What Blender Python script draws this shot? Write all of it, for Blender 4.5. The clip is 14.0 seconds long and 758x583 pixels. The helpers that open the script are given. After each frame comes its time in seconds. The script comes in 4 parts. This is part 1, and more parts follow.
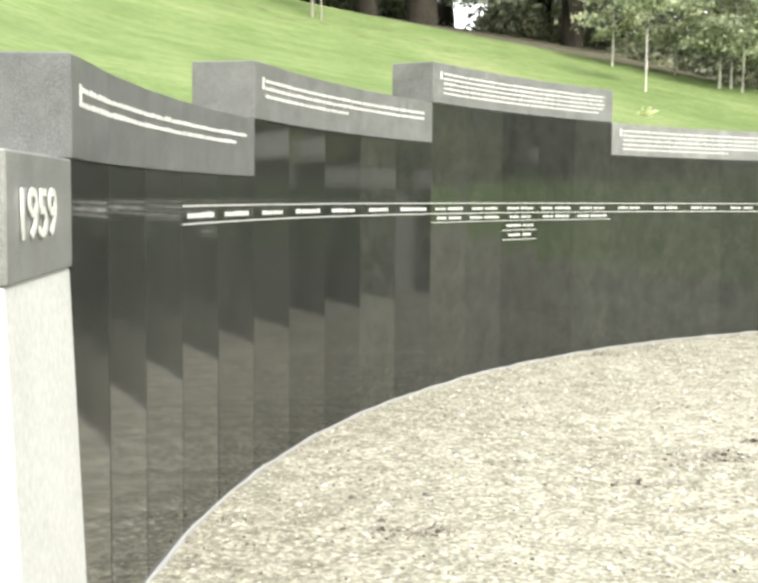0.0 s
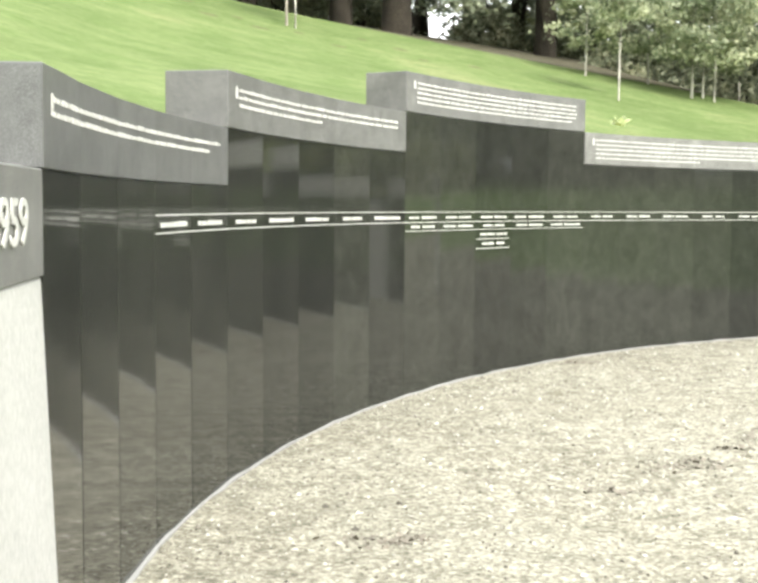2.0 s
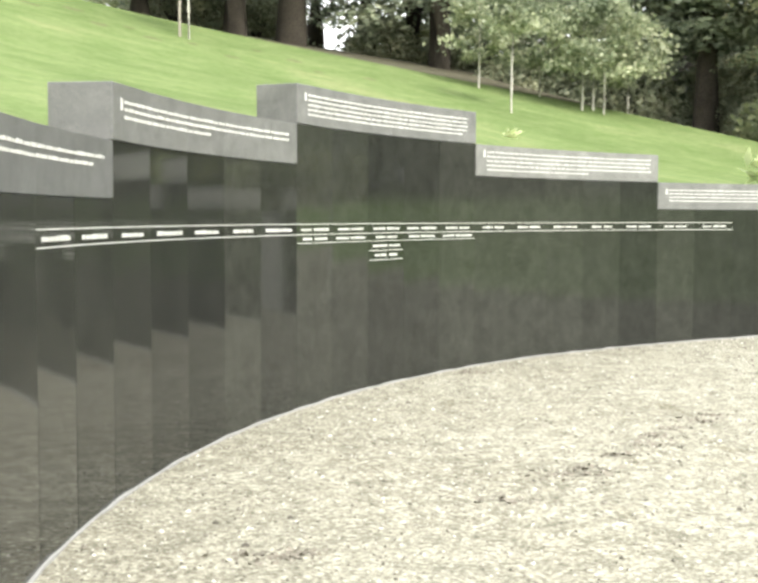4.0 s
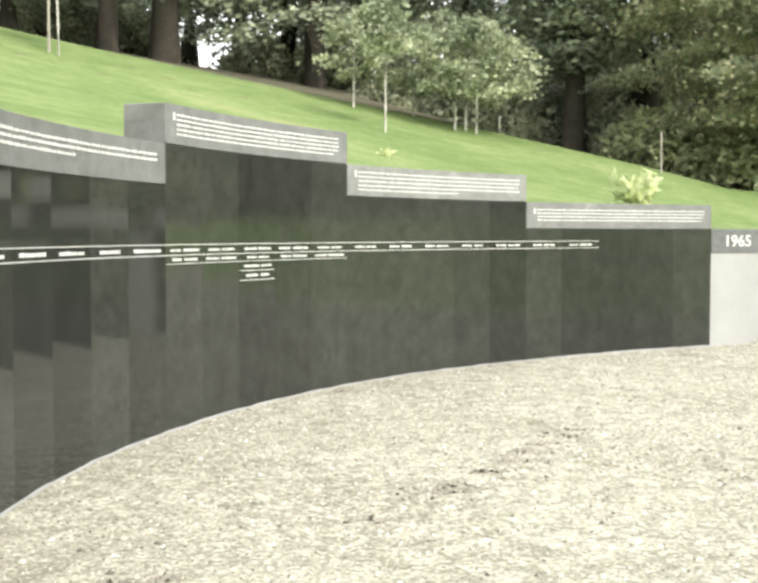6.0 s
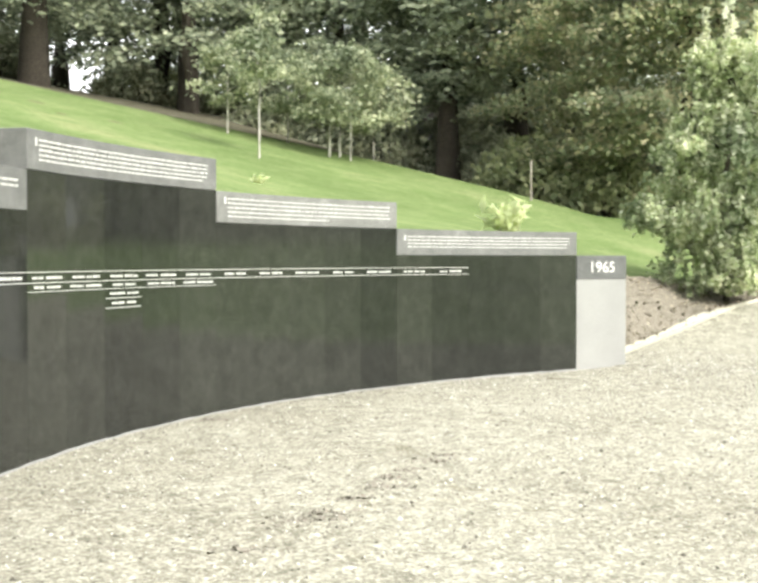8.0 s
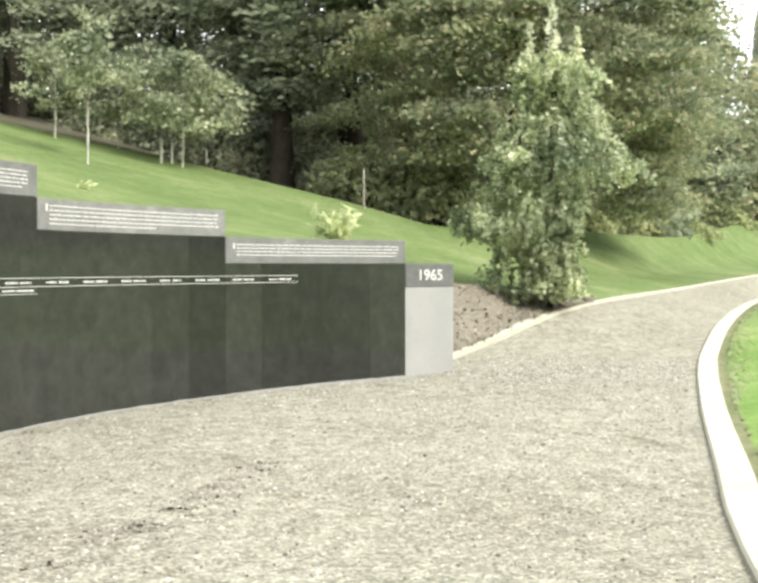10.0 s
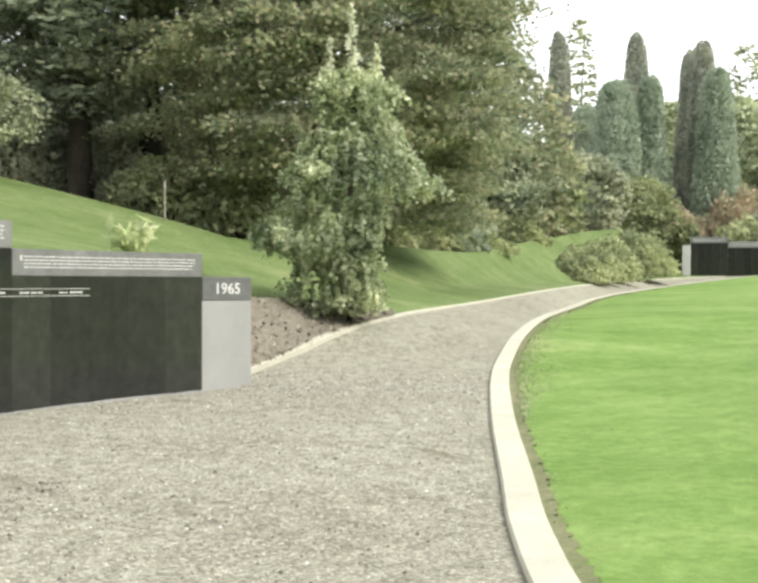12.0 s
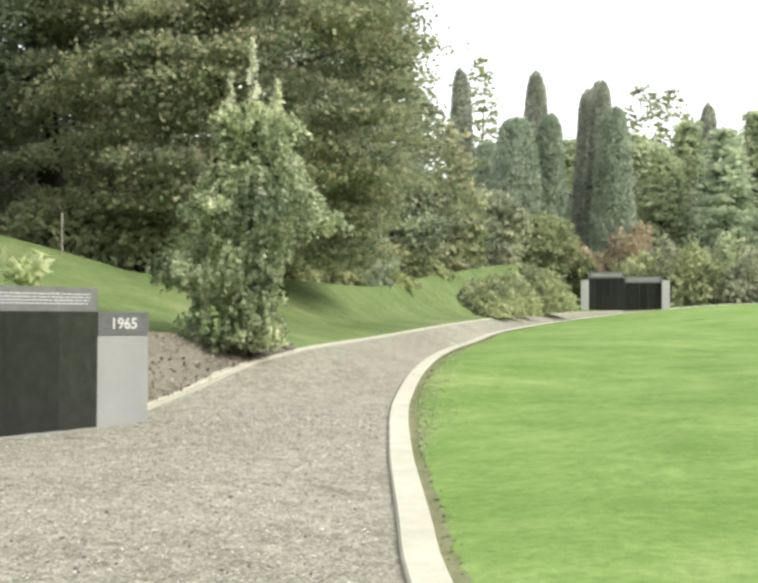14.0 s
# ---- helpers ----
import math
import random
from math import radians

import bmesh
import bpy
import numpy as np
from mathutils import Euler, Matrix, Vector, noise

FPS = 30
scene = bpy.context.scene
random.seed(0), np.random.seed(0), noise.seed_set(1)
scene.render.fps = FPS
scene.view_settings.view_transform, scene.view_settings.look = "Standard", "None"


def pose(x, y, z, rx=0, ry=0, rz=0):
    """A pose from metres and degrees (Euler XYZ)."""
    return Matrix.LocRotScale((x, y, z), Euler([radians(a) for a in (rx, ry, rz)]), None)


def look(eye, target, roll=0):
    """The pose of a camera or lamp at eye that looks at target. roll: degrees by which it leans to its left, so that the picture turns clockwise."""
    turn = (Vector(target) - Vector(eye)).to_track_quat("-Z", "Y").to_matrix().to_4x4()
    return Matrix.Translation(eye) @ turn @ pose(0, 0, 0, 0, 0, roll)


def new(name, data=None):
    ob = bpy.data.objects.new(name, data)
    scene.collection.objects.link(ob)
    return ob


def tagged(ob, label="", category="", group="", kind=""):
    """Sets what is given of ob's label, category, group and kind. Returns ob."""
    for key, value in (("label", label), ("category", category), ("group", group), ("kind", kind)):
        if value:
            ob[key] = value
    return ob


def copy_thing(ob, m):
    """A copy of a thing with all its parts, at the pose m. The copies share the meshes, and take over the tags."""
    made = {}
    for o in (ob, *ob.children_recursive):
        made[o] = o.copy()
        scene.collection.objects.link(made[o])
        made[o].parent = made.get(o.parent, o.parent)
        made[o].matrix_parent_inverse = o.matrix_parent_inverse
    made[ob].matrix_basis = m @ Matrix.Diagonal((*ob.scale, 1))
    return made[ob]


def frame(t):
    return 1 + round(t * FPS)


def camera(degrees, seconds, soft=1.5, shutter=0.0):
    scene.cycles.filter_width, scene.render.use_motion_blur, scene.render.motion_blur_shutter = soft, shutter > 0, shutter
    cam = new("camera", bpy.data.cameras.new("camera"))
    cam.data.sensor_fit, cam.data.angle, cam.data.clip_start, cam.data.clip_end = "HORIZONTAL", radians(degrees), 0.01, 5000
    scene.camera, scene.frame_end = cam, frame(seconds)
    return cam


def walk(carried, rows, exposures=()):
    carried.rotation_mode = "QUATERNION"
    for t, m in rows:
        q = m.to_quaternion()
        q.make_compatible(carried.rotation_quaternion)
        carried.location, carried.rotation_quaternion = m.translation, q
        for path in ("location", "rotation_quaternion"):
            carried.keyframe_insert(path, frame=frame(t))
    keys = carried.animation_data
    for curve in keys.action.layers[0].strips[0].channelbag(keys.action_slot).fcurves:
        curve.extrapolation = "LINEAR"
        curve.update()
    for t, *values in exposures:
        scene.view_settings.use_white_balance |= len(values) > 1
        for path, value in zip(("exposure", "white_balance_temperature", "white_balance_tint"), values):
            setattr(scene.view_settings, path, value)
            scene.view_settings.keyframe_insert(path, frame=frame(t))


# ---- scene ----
from mathutils.bvhtree import BVHTree

cam = camera(35.07, 14.0, soft=3.2)
# seconds, x, y, z, yaw, pitch, roll
ROWS = [
    (0.0, 0.000, 0.000, 1.550, -0.000, -4.522, -0.402),
    (0.5, 0.001, -0.005, 1.550, -0.185, -4.483, -0.338),
    (1.0, -0.000, -0.008, 1.551, -0.322, -4.428, -0.333),
    (1.5, 0.004, -0.004, 1.550, -0.561, -4.281, -0.419),
    (2.0, 0.008, -0.010, 1.553, -1.189, -4.110, -0.392),
    (2.5, 0.017, -0.007, 1.555, -2.187, -3.931, -0.322),
    (3.0, 0.031, 0.003, 1.556, -3.354, -3.818, -0.227),
    (5.5, 0.103, -0.014, 1.573, -10.428, -2.986, -0.032),
    (6.0, 0.116, -0.023, 1.579, -11.830, -2.709, 0.008),
    (6.5, 0.127, -0.032, 1.585, -13.029, -2.239, -0.051),
    (7.0, 0.145, -0.036, 1.587, -14.418, -1.831, -0.003),
    (9.5, 0.247, -0.111, 1.595, -23.326, -1.227, 0.033),
    (10.0, 0.268, -0.122, 1.595, -25.391, -1.126, 0.068),
    (10.5, 0.305, -0.122, 1.593, -27.494, -1.069, 0.039),
    (11.0, 0.340, -0.126, 1.591, -29.919, -1.026, -0.019),
    (11.5, 0.375, -0.131, 1.593, -32.470, -0.924, -0.100),
    (12.0, 0.408, -0.142, 1.601, -34.555, -0.485, -0.180),
    (12.5, 0.433, -0.160, 1.612, -36.784, 0.249, -0.238),
    (13.0, 0.443, -0.172, 1.621, -37.537, 0.650, -0.246),
    (13.5, 0.453, -0.173, 1.626, -38.570, 1.099, -0.299),
    (14.0, 0.458, -0.165, 1.626, -39.160, 1.129, -0.305),
]
EXPOSURES = [(0.0, 1.2), (6.5, 1.14), (9.3, 1.12), (9.6, 1.06), (10.0, 0.88), (10.5, 0.76), (11.0, 0.67), (11.5, 0.6), (12.5, 0.52), (14.0, 0.45)]
walk(cam, [(t, pose(x, y, z, 90 + pitch, roll, yaw)) for t, x, y, z, yaw, pitch, roll in ROWS], EXPOSURES)

# ---- sky and sun ----
SUN_BEARING, SUN_HEIGHT = 156.0, 42.0
world = bpy.data.worlds.new("sky")
scene.world = world
world.use_nodes = True
wn = world.node_tree.nodes
wl = world.node_tree.links
wn.clear()
w_out = wn.new("ShaderNodeOutputWorld")
w_bg = wn.new("ShaderNodeBackground")
w_sky = wn.new("ShaderNodeTexSky")
w_sky.sky_type = "NISHITA"
w_sky.sun_disc = False
w_sky.sun_elevation = radians(SUN_HEIGHT)
w_sky.sun_rotation = radians(SUN_BEARING)
w_sky.dust_density = 4.0
w_sky.air_density = 1.0
w_haze = wn.new("ShaderNodeHueSaturation")
w_haze.inputs["Saturation"].default_value = 0.25
w_mix = wn.new("ShaderNodeMix")
w_mix.data_type = "RGBA"
w_mix.inputs["Factor"].default_value = 0.65
w_mix.inputs["B"].default_value = (11.0, 11.2, 11.3, 1)
wl.new(w_sky.outputs["Color"], w_haze.inputs["Color"])
wl.new(w_haze.outputs["Color"], w_mix.inputs["A"])
wl.new(w_mix.outputs["Result"], w_bg.inputs["Color"])
w_bg.inputs["Strength"].default_value = 0.15
wl.new(w_bg.outputs["Background"], w_out.inputs["Surface"])

sun_data = bpy.data.lights.new("sun", "SUN")
sun_data.energy = 2.5
sun_data.angle = radians(20)
sun_data.color = (1.0, 0.95, 0.86)
sun = new("sun", sun_data)
sb, sh = radians(SUN_BEARING), radians(SUN_HEIGHT)
sun_dir = Vector((math.sin(sb) * math.cos(sh), math.cos(sb) * math.cos(sh), math.sin(sh)))
sun.matrix_world = look(tuple(sun_dir * 60), (0, 0, 0))


# ---- materials ----
def material(name):
    m = bpy.data.materials.new(name)
    m.use_nodes = True
    nt = m.node_tree
    return m, nt.nodes, nt.links, nt.nodes["Principled BSDF"]


def noise_node(nodes, links, scale, detail=4.0, rough=0.6, coords="Object", stretch=None):
    tc = nodes.new("ShaderNodeTexCoord")
    tex = nodes.new("ShaderNodeTexNoise")
    tex.inputs["Scale"].default_value = scale
    tex.inputs["Detail"].default_value = detail
    tex.inputs["Roughness"].default_value = rough
    if stretch:
        mp = nodes.new("ShaderNodeMapping")
        mp.inputs["Scale"].default_value = stretch
        links.new(tc.outputs[coords], mp.inputs["Vector"])
        links.new(mp.outputs["Vector"], tex.inputs["Vector"])
    else:
        links.new(tc.outputs[coords], tex.inputs["Vector"])
    return tex.outputs["Fac"]


def ramp(nodes, links, fac, stops):
    r = nodes.new("ShaderNodeValToRGB")
    els = r.color_ramp.elements
    while len(els) < len(stops):
        els.new(0.5)
    for e, (pos, col) in zip(els, stops):
        e.position = pos
        e.color = (*col, 1)
    links.new(fac, r.inputs["Fac"])
    return r.outputs["Color"]


def mix(nodes, links, fac, a, b, kind="MIX"):
    n = nodes.new("ShaderNodeMix")
    n.data_type = "RGBA"
    n.blend_type = kind
    if isinstance(fac, float):
        n.inputs["Factor"].default_value = fac
    else:
        links.new(fac, n.inputs["Factor"])
    for key, v in (("A", a), ("B", b)):
        if isinstance(v, tuple):
            n.inputs[key].default_value = (*v, 1)
        else:
            links.new(v, n.inputs[key])
    return n.outputs["Result"]


def bump(nodes, links, bsdf, height, strength, distance):
    b = nodes.new("ShaderNodeBump")
    b.inputs["Strength"].default_value = strength
    b.inputs["Distance"].default_value = distance
    links.new(height, b.inputs["Height"])
    links.new(b.outputs["Normal"], bsdf.inputs["Normal"])


def two_scale(name, dark, light, coarse, fine, rough, fine_amount=0.5, relief=0.3, depth=0.01, lo=0.3, hi=0.7, coords="Object"):
    """Two colours mixed by a coarse noise, broken by a fine one that also gives relief."""
    m, n, l, b = material(name)
    big = noise_node(n, l, coarse, 3, 0.55, coords)
    small = noise_node(n, l, fine, 5, 0.65, coords)
    base = ramp(n, l, big, [(lo, dark), (hi, light)])
    grain = ramp(n, l, small, [(0.3, tuple(0.45 * c for c in dark)), (0.7, tuple(min(1, 1.3 * c) for c in light))])
    col = mix(n, l, fine_amount, base, grain)
    l.new(col, b.inputs["Base Color"])
    b.inputs["Roughness"].default_value = rough
    b.inputs["Specular IOR Level"].default_value = 0.3
    bump(n, l, b, small, relief, depth)
    return m


def island_material(name, shades, rough=0.9):
    """One tone for each loose piece, with fine grain."""
    m, n, l, b = material(name)
    geo = n.new("ShaderNodeNewGeometry")
    col = ramp(n, l, geo.outputs["Random Per Island"], [((i + 0.5) / len(shades), c) for i, c in enumerate(shades)])
    grain = ramp(n, l, noise_node(n, l, 90, 3, 0.6), [(0.3, (0.8, 0.8, 0.8)), (0.7, (1.15, 1.15, 1.14))])
    col = mix(n, l, 1.0, col, grain, "MULTIPLY")
    l.new(col, b.inputs["Base Color"])
    b.inputs["Roughness"].default_value = rough
    b.inputs["Specular IOR Level"].default_value = 0.2
    return m


def gravel_material():
    m, n, l, b = material("gravel")
    tc = n.new("ShaderNodeTexCoord")
    cell = n.new("ShaderNodeTexVoronoi")
    cell.inputs["Scale"].default_value = 38
    l.new(tc.outputs["Object"], cell.inputs["Vector"])
    stone = noise_node(n, l, 30, 6, 0.8)
    patch = noise_node(n, l, 0.55, 5, 0.6)
    mid_tone = noise_node(n, l, 6.0, 5, 0.7)
    worn = noise_node(n, l, 1.7, 4, 0.6, "Object", (1.0, 0.45, 1.0))
    fleck = noise_node(n, l, 16, 4, 0.75)
    glint = noise_node(n, l, 23, 3, 0.75)
    tone = ramp(n, l, stone, [(0.37, (0.078, 0.068, 0.052)), (0.5, (0.248, 0.236, 0.192)), (0.62, (0.53, 0.516, 0.445))])
    wide = ramp(n, l, patch, [(0.35, (0.2, 0.188, 0.152)), (0.65, (0.318, 0.31, 0.264))])
    col = mix(n, l, 0.33, tone, wide)
    drift = ramp(n, l, mid_tone, [(0.35, (0.72, 0.73, 0.7)), (0.65, (1.2, 1.22, 1.2))])
    col = mix(n, l, 1.0, col, drift, "MULTIPLY")
    scuff = ramp(n, l, worn, [(0.63, (1, 1, 1)), (0.72, (0.62, 0.59, 0.53))])
    col = mix(n, l, 0.8, col, scuff, "MULTIPLY")
    dark = ramp(n, l, fleck, [(0.69, (1, 1, 1)), (0.74, (0.38, 0.34, 0.3))])
    col = mix(n, l, 0.85, col, dark, "MULTIPLY")
    pale = ramp(n, l, glint, [(0.66, (1, 1, 1)), (0.7, (1.7, 1.7, 1.65))])
    col = mix(n, l, 0.8, col, pale, "MULTIPLY")
    pebble = ramp(n, l, cell.outputs["Color"], [(0.1, (0.72, 0.71, 0.69)), (0.9, (1.18, 1.17, 1.14))])
    col = mix(n, l, 0.75, col, pebble, "MULTIPLY")
    l.new(col, b.inputs["Base Color"])
    b.inputs["Roughness"].default_value = 0.95
    b.inputs["Specular IOR Level"].default_value = 0.15
    bump(n, l, b, cell.outputs["Distance"], 0.5, 0.012)
    return m


def grass_material(name, dark, light, dry):
    m, n, l, b = material(name)
    wide = noise_node(n, l, 0.35, 4, 0.55)
    tuft = noise_node(n, l, 7.0, 5, 0.7)
    blade = noise_node(n, l, 60.0, 3, 0.7)
    col = ramp(n, l, wide, [(0.32, dark), (0.6, light), (0.8, dry)])
    t = ramp(n, l, tuft, [(0.3, (0.66, 0.7, 0.6)), (0.7, (1.2, 1.16, 1.2))])
    col = mix(n, l, 0.8, col, t, "MULTIPLY")
    s = ramp(n, l, blade, [(0.3, (0.72, 0.75, 0.7)), (0.7, (1.2, 1.15, 1.2))])
    col = mix(n, l, 0.6, col, s, "MULTIPLY")
    thin = ramp(n, l, noise_node(n, l, 1.3, 5, 0.65), [(0.35, (0.84, 0.88, 0.8)), (0.65, (1.18, 1.09, 1.2))])
    col = mix(n, l, 1.0, col, thin, "MULTIPLY")
    bare = ramp(n, l, noise_node(n, l, 2.4, 4, 0.7), [(0.7, (1, 1, 1)), (0.76, (0.62, 0.55, 0.5))])
    col = mix(n, l, 0.8, col, bare, "MULTIPLY")
    l.new(col, b.inputs["Base Color"])
    b.inputs["Roughness"].default_value = 0.9
    b.inputs["Specular IOR Level"].default_value = 0.15
    bump(n, l, b, tuft, 0.5, 0.05)
    return m


def granite(name, base, speck, rough, spec, pale_gain=1.0):
    m, n, l, b = material(name)
    grain = noise_node(n, l, 260, 2, 0.6)
    cloud = noise_node(n, l, 1.6, 4, 0.6)
    streak = noise_node(n, l, 3.0, 4, 0.6, "Object", (1, 1, 0.15))
    col = ramp(n, l, grain, [(0.42, base), (0.68, speck)])
    stain = ramp(n, l, noise_node(n, l, 5.0, 5, 0.7), [(0.3, (0.78, 0.78, 0.78)), (0.7, (1.25, 1.25, 1.24))])
    col = mix(n, l, 1.0, col, stain, "MULTIPLY")
    # scattered paler patches, by a gain set for each granite
    pale = ramp(n, l, noise_node(n, l, 2.6, 6, 0.7), [(0.52, (1, 1, 1)), (0.68, (pale_gain, pale_gain, pale_gain))])
    col = mix(n, l, 1.0, col, pale, "MULTIPLY")
    info = n.new("ShaderNodeObjectInfo")
    tone = ramp(n, l, info.outputs["Random"], [(0.0, (0.75, 0.75, 0.76)), (1.0, (1.25, 1.24, 1.2))])
    col = mix(n, l, 1.0, col, tone, "MULTIPLY")
    l.new(col, b.inputs["Base Color"])
    r = n.new("ShaderNodeMapRange")
    r.inputs["To Min"].default_value = rough * 0.7
    r.inputs["To Max"].default_value = rough * 1.5
    l.new(streak, r.inputs["Value"])
    l.new(r.outputs["Result"], b.inputs["Roughness"])
    b.inputs["Specular IOR Level"].default_value = spec
    b.inputs["Specular Tint"].default_value = (0.93, 1.0, 0.95, 1)
    bump(n, l, b, cloud, 0.012, 0.002)
    return m


def leaf_material(name, shades, through_light=0.25, rough=0.6, low=0.34, high=0.66):
    m, n, l, b = material(name)
    geo = n.new("ShaderNodeNewGeometry")
    col = ramp(n, l, geo.outputs["Random Per Island"], [((i + 0.5) / len(shades), c) for i, c in enumerate(shades)])
    patch = noise_node(n, l, 0.55, 4, 0.65)
    tone = ramp(n, l, patch, [(low, (0.5, 0.54, 0.52)), (high, (1.42, 1.36, 1.28))])
    col = mix(n, l, 1.0, col, tone, "MULTIPLY")
    l.new(col, b.inputs["Base Color"])
    b.inputs["Roughness"].default_value = rough
    b.inputs["Specular IOR Level"].default_value = 0.25
    tr = n.new("ShaderNodeBsdfTranslucent")
    l.new(col, tr.inputs["Color"])
    ms = n.new("ShaderNodeMixShader")
    ms.inputs["Fac"].default_value = through_light
    l.new(b.outputs["BSDF"], ms.inputs[1])
    l.new(tr.outputs["BSDF"], ms.inputs[2])
    l.new(ms.outputs["Shader"], n["Material Output"].inputs["Surface"])
    return m


def paint(name, colour, rough=0.6):
    m, n, l, b = material(name)
    wear = noise_node(n, l, 40, 3, 0.6)
    col = ramp(n, l, wear, [(0.3, tuple(0.8 * c for c in colour)), (0.6, colour)])
    l.new(col, b.inputs["Base Color"])
    b.inputs["Roughness"].default_value = rough
    return m


GRAVEL = gravel_material()
PEBBLE = island_material("pebble", [(0.1, 0.092, 0.078), (0.22, 0.208, 0.175), (0.29, 0.275, 0.232), (0.36, 0.345, 0.295), (0.44, 0.425, 0.37), (0.62, 0.61, 0.56)])
LAWN = grass_material("lawn_grass", (0.125, 0.22, 0.05), (0.18, 0.282, 0.08), (0.275, 0.345, 0.135))
HILL_LAWN = grass_material("bank_grass", (0.11, 0.16, 0.056), (0.147, 0.203, 0.077), (0.217, 0.245, 0.119))
DRY_GRASS = grass_material("worn_grass", (0.15, 0.165, 0.085), (0.19, 0.205, 0.11), (0.23, 0.225, 0.14))
FOREST_FLOOR = two_scale("leaf_litter", (0.055, 0.052, 0.036), (0.12, 0.112, 0.074), 0.6, 14, 0.95, 0.5, 0.6, 0.05)
DAMP = two_scale("scuffed_gravel", (0.15, 0.134, 0.105), (0.27, 0.25, 0.205), 9.0, 45, 0.95, 0.5, 0.5, 0.01)
MULCH = two_scale("bark_mulch", (0.155, 0.138, 0.105), (0.28, 0.252, 0.2), 2.0, 26, 0.95, 0.6, 0.9, 0.05)
STRAW = island_material("dry_grass_blades", [(0.22, 0.225, 0.13), (0.3, 0.3, 0.19), (0.22, 0.28, 0.12), (0.36, 0.345, 0.24)])
EARTH = two_scale("bare_earth", (0.08, 0.074, 0.042), (0.15, 0.138, 0.075), 3.0, 30, 0.95, 0.5, 0.6, 0.03)
CONCRETE = two_scale("concrete", (0.25, 0.252, 0.243), (0.325, 0.326, 0.312), 1.2, 90, 0.85, 0.25, 0.25, 0.003)
# pale render tone; also the sunlit first shaft, its light put into the colour
RENDER_AND_LIT = two_scale("pale_render_and_lit_concrete", (0.42, 0.42, 0.402), (0.5, 0.5, 0.48), 1.2, 40, 0.9, 0.25, 0.3, 0.004)
KERB = two_scale("kerb_concrete", (0.385, 0.372, 0.3), (0.5, 0.487, 0.4), 2.0, 60, 0.9, 0.25, 0.3, 0.004)
BLACK_GRANITE = granite("polished_black_granite", (0.0165, 0.0172, 0.0155), (0.046, 0.048, 0.043), 0.06, 0.3)
GREY_GRANITE = granite("honed_grey_granite", (0.122, 0.123, 0.122), (0.215, 0.216, 0.215), 0.3, 0.45, 1.25)
CHIPS = leaf_material("bark_chips", [(0.15, 0.132, 0.1), (0.22, 0.2, 0.155), (0.38, 0.35, 0.29)], 0.02, 0.9)
WHITE = paint("white_inscription", (0.56, 0.56, 0.535))
BARK = two_scale("dark_bark", (0.03, 0.026, 0.02), (0.085, 0.072, 0.056), 1.5, 22, 0.95, 0.5, 0.9, 0.04)
PALE_BARK = two_scale("pale_bark", (0.3, 0.29, 0.25), (0.55, 0.53, 0.47), 4, 40, 0.85, 0.4, 0.4, 0.01)
WOOD = two_scale("weathered_wood", (0.2, 0.18, 0.15), (0.36, 0.33, 0.28), 4, 50, 0.9, 0.4, 0.4, 0.005)
CONIFER = leaf_material("dark_conifer_needles", [(0.225, 0.265, 0.195), (0.34, 0.39, 0.29), (0.47, 0.515, 0.385)], 0.5)
BEECH = leaf_material("bronze_green_leaves", [(0.225, 0.275, 0.165), (0.295, 0.335, 0.208), (0.365, 0.385, 0.25), (0.42, 0.395, 0.27)], 0.5)
# the palest of the three tones paints whitish highlights onto some leaves
WEEPING = leaf_material("fresh_green_leaves", [(0.305, 0.37, 0.215), (0.425, 0.49, 0.3), (0.65, 0.68, 0.52)], 0.5)
YOUNG = leaf_material("pale_green_leaves", [(0.245, 0.29, 0.185), (0.365, 0.41, 0.27), (0.53, 0.56, 0.41)], 0.5)
# distance haze is put into the leaf colour of these two paler materials
HAZY = leaf_material("haze_paled_green_leaves", [(0.38, 0.45, 0.28), (0.48, 0.545, 0.355), (0.6, 0.64, 0.46)], 0.5)
HAZY_BLUE = leaf_material("haze_paled_blue_green_needles", [(0.42, 0.52, 0.36), (0.53, 0.62, 0.45), (0.64, 0.7, 0.54)], 0.5)
UNDERWOOD = leaf_material("dull_grey_green_leaves", [(0.25, 0.28, 0.195), (0.36, 0.39, 0.28), (0.48, 0.5, 0.37)], 0.5)
LIME = leaf_material("yellow_green_leaves", [(0.6, 0.68, 0.36), (0.78, 0.82, 0.56)], 0.5)
CYPRESS = leaf_material("blue_green_cypress", [(0.35, 0.43, 0.33), (0.43, 0.505, 0.4), (0.5, 0.565, 0.46)], 0.5, 0.6, 0.1, 0.9)
MIXED = leaf_material("mid_green_leaves", [(0.23, 0.275, 0.145), (0.32, 0.36, 0.2), (0.42, 0.445, 0.265)], 0.5)
GREY_CYPRESS = leaf_material("grey_green_cypress", [(0.38, 0.41, 0.35), (0.46, 0.49, 0.42), (0.54, 0.565, 0.49)], 0.5, 0.6, 0.1, 0.9)
OLIVE = leaf_material("olive_green_leaves", [(0.29, 0.335, 0.185), (0.39, 0.43, 0.25), (0.5, 0.53, 0.34)], 0.5)
PALE_LEADER = leaf_material("pale_shoot_leaves", [(0.68, 0.71, 0.54), (0.82, 0.83, 0.7)], 0.5)
RUSSET = leaf_material("russet_leaves", [(0.42, 0.35, 0.26), (0.5, 0.39, 0.3), (0.42, 0.43, 0.28)], 0.5)


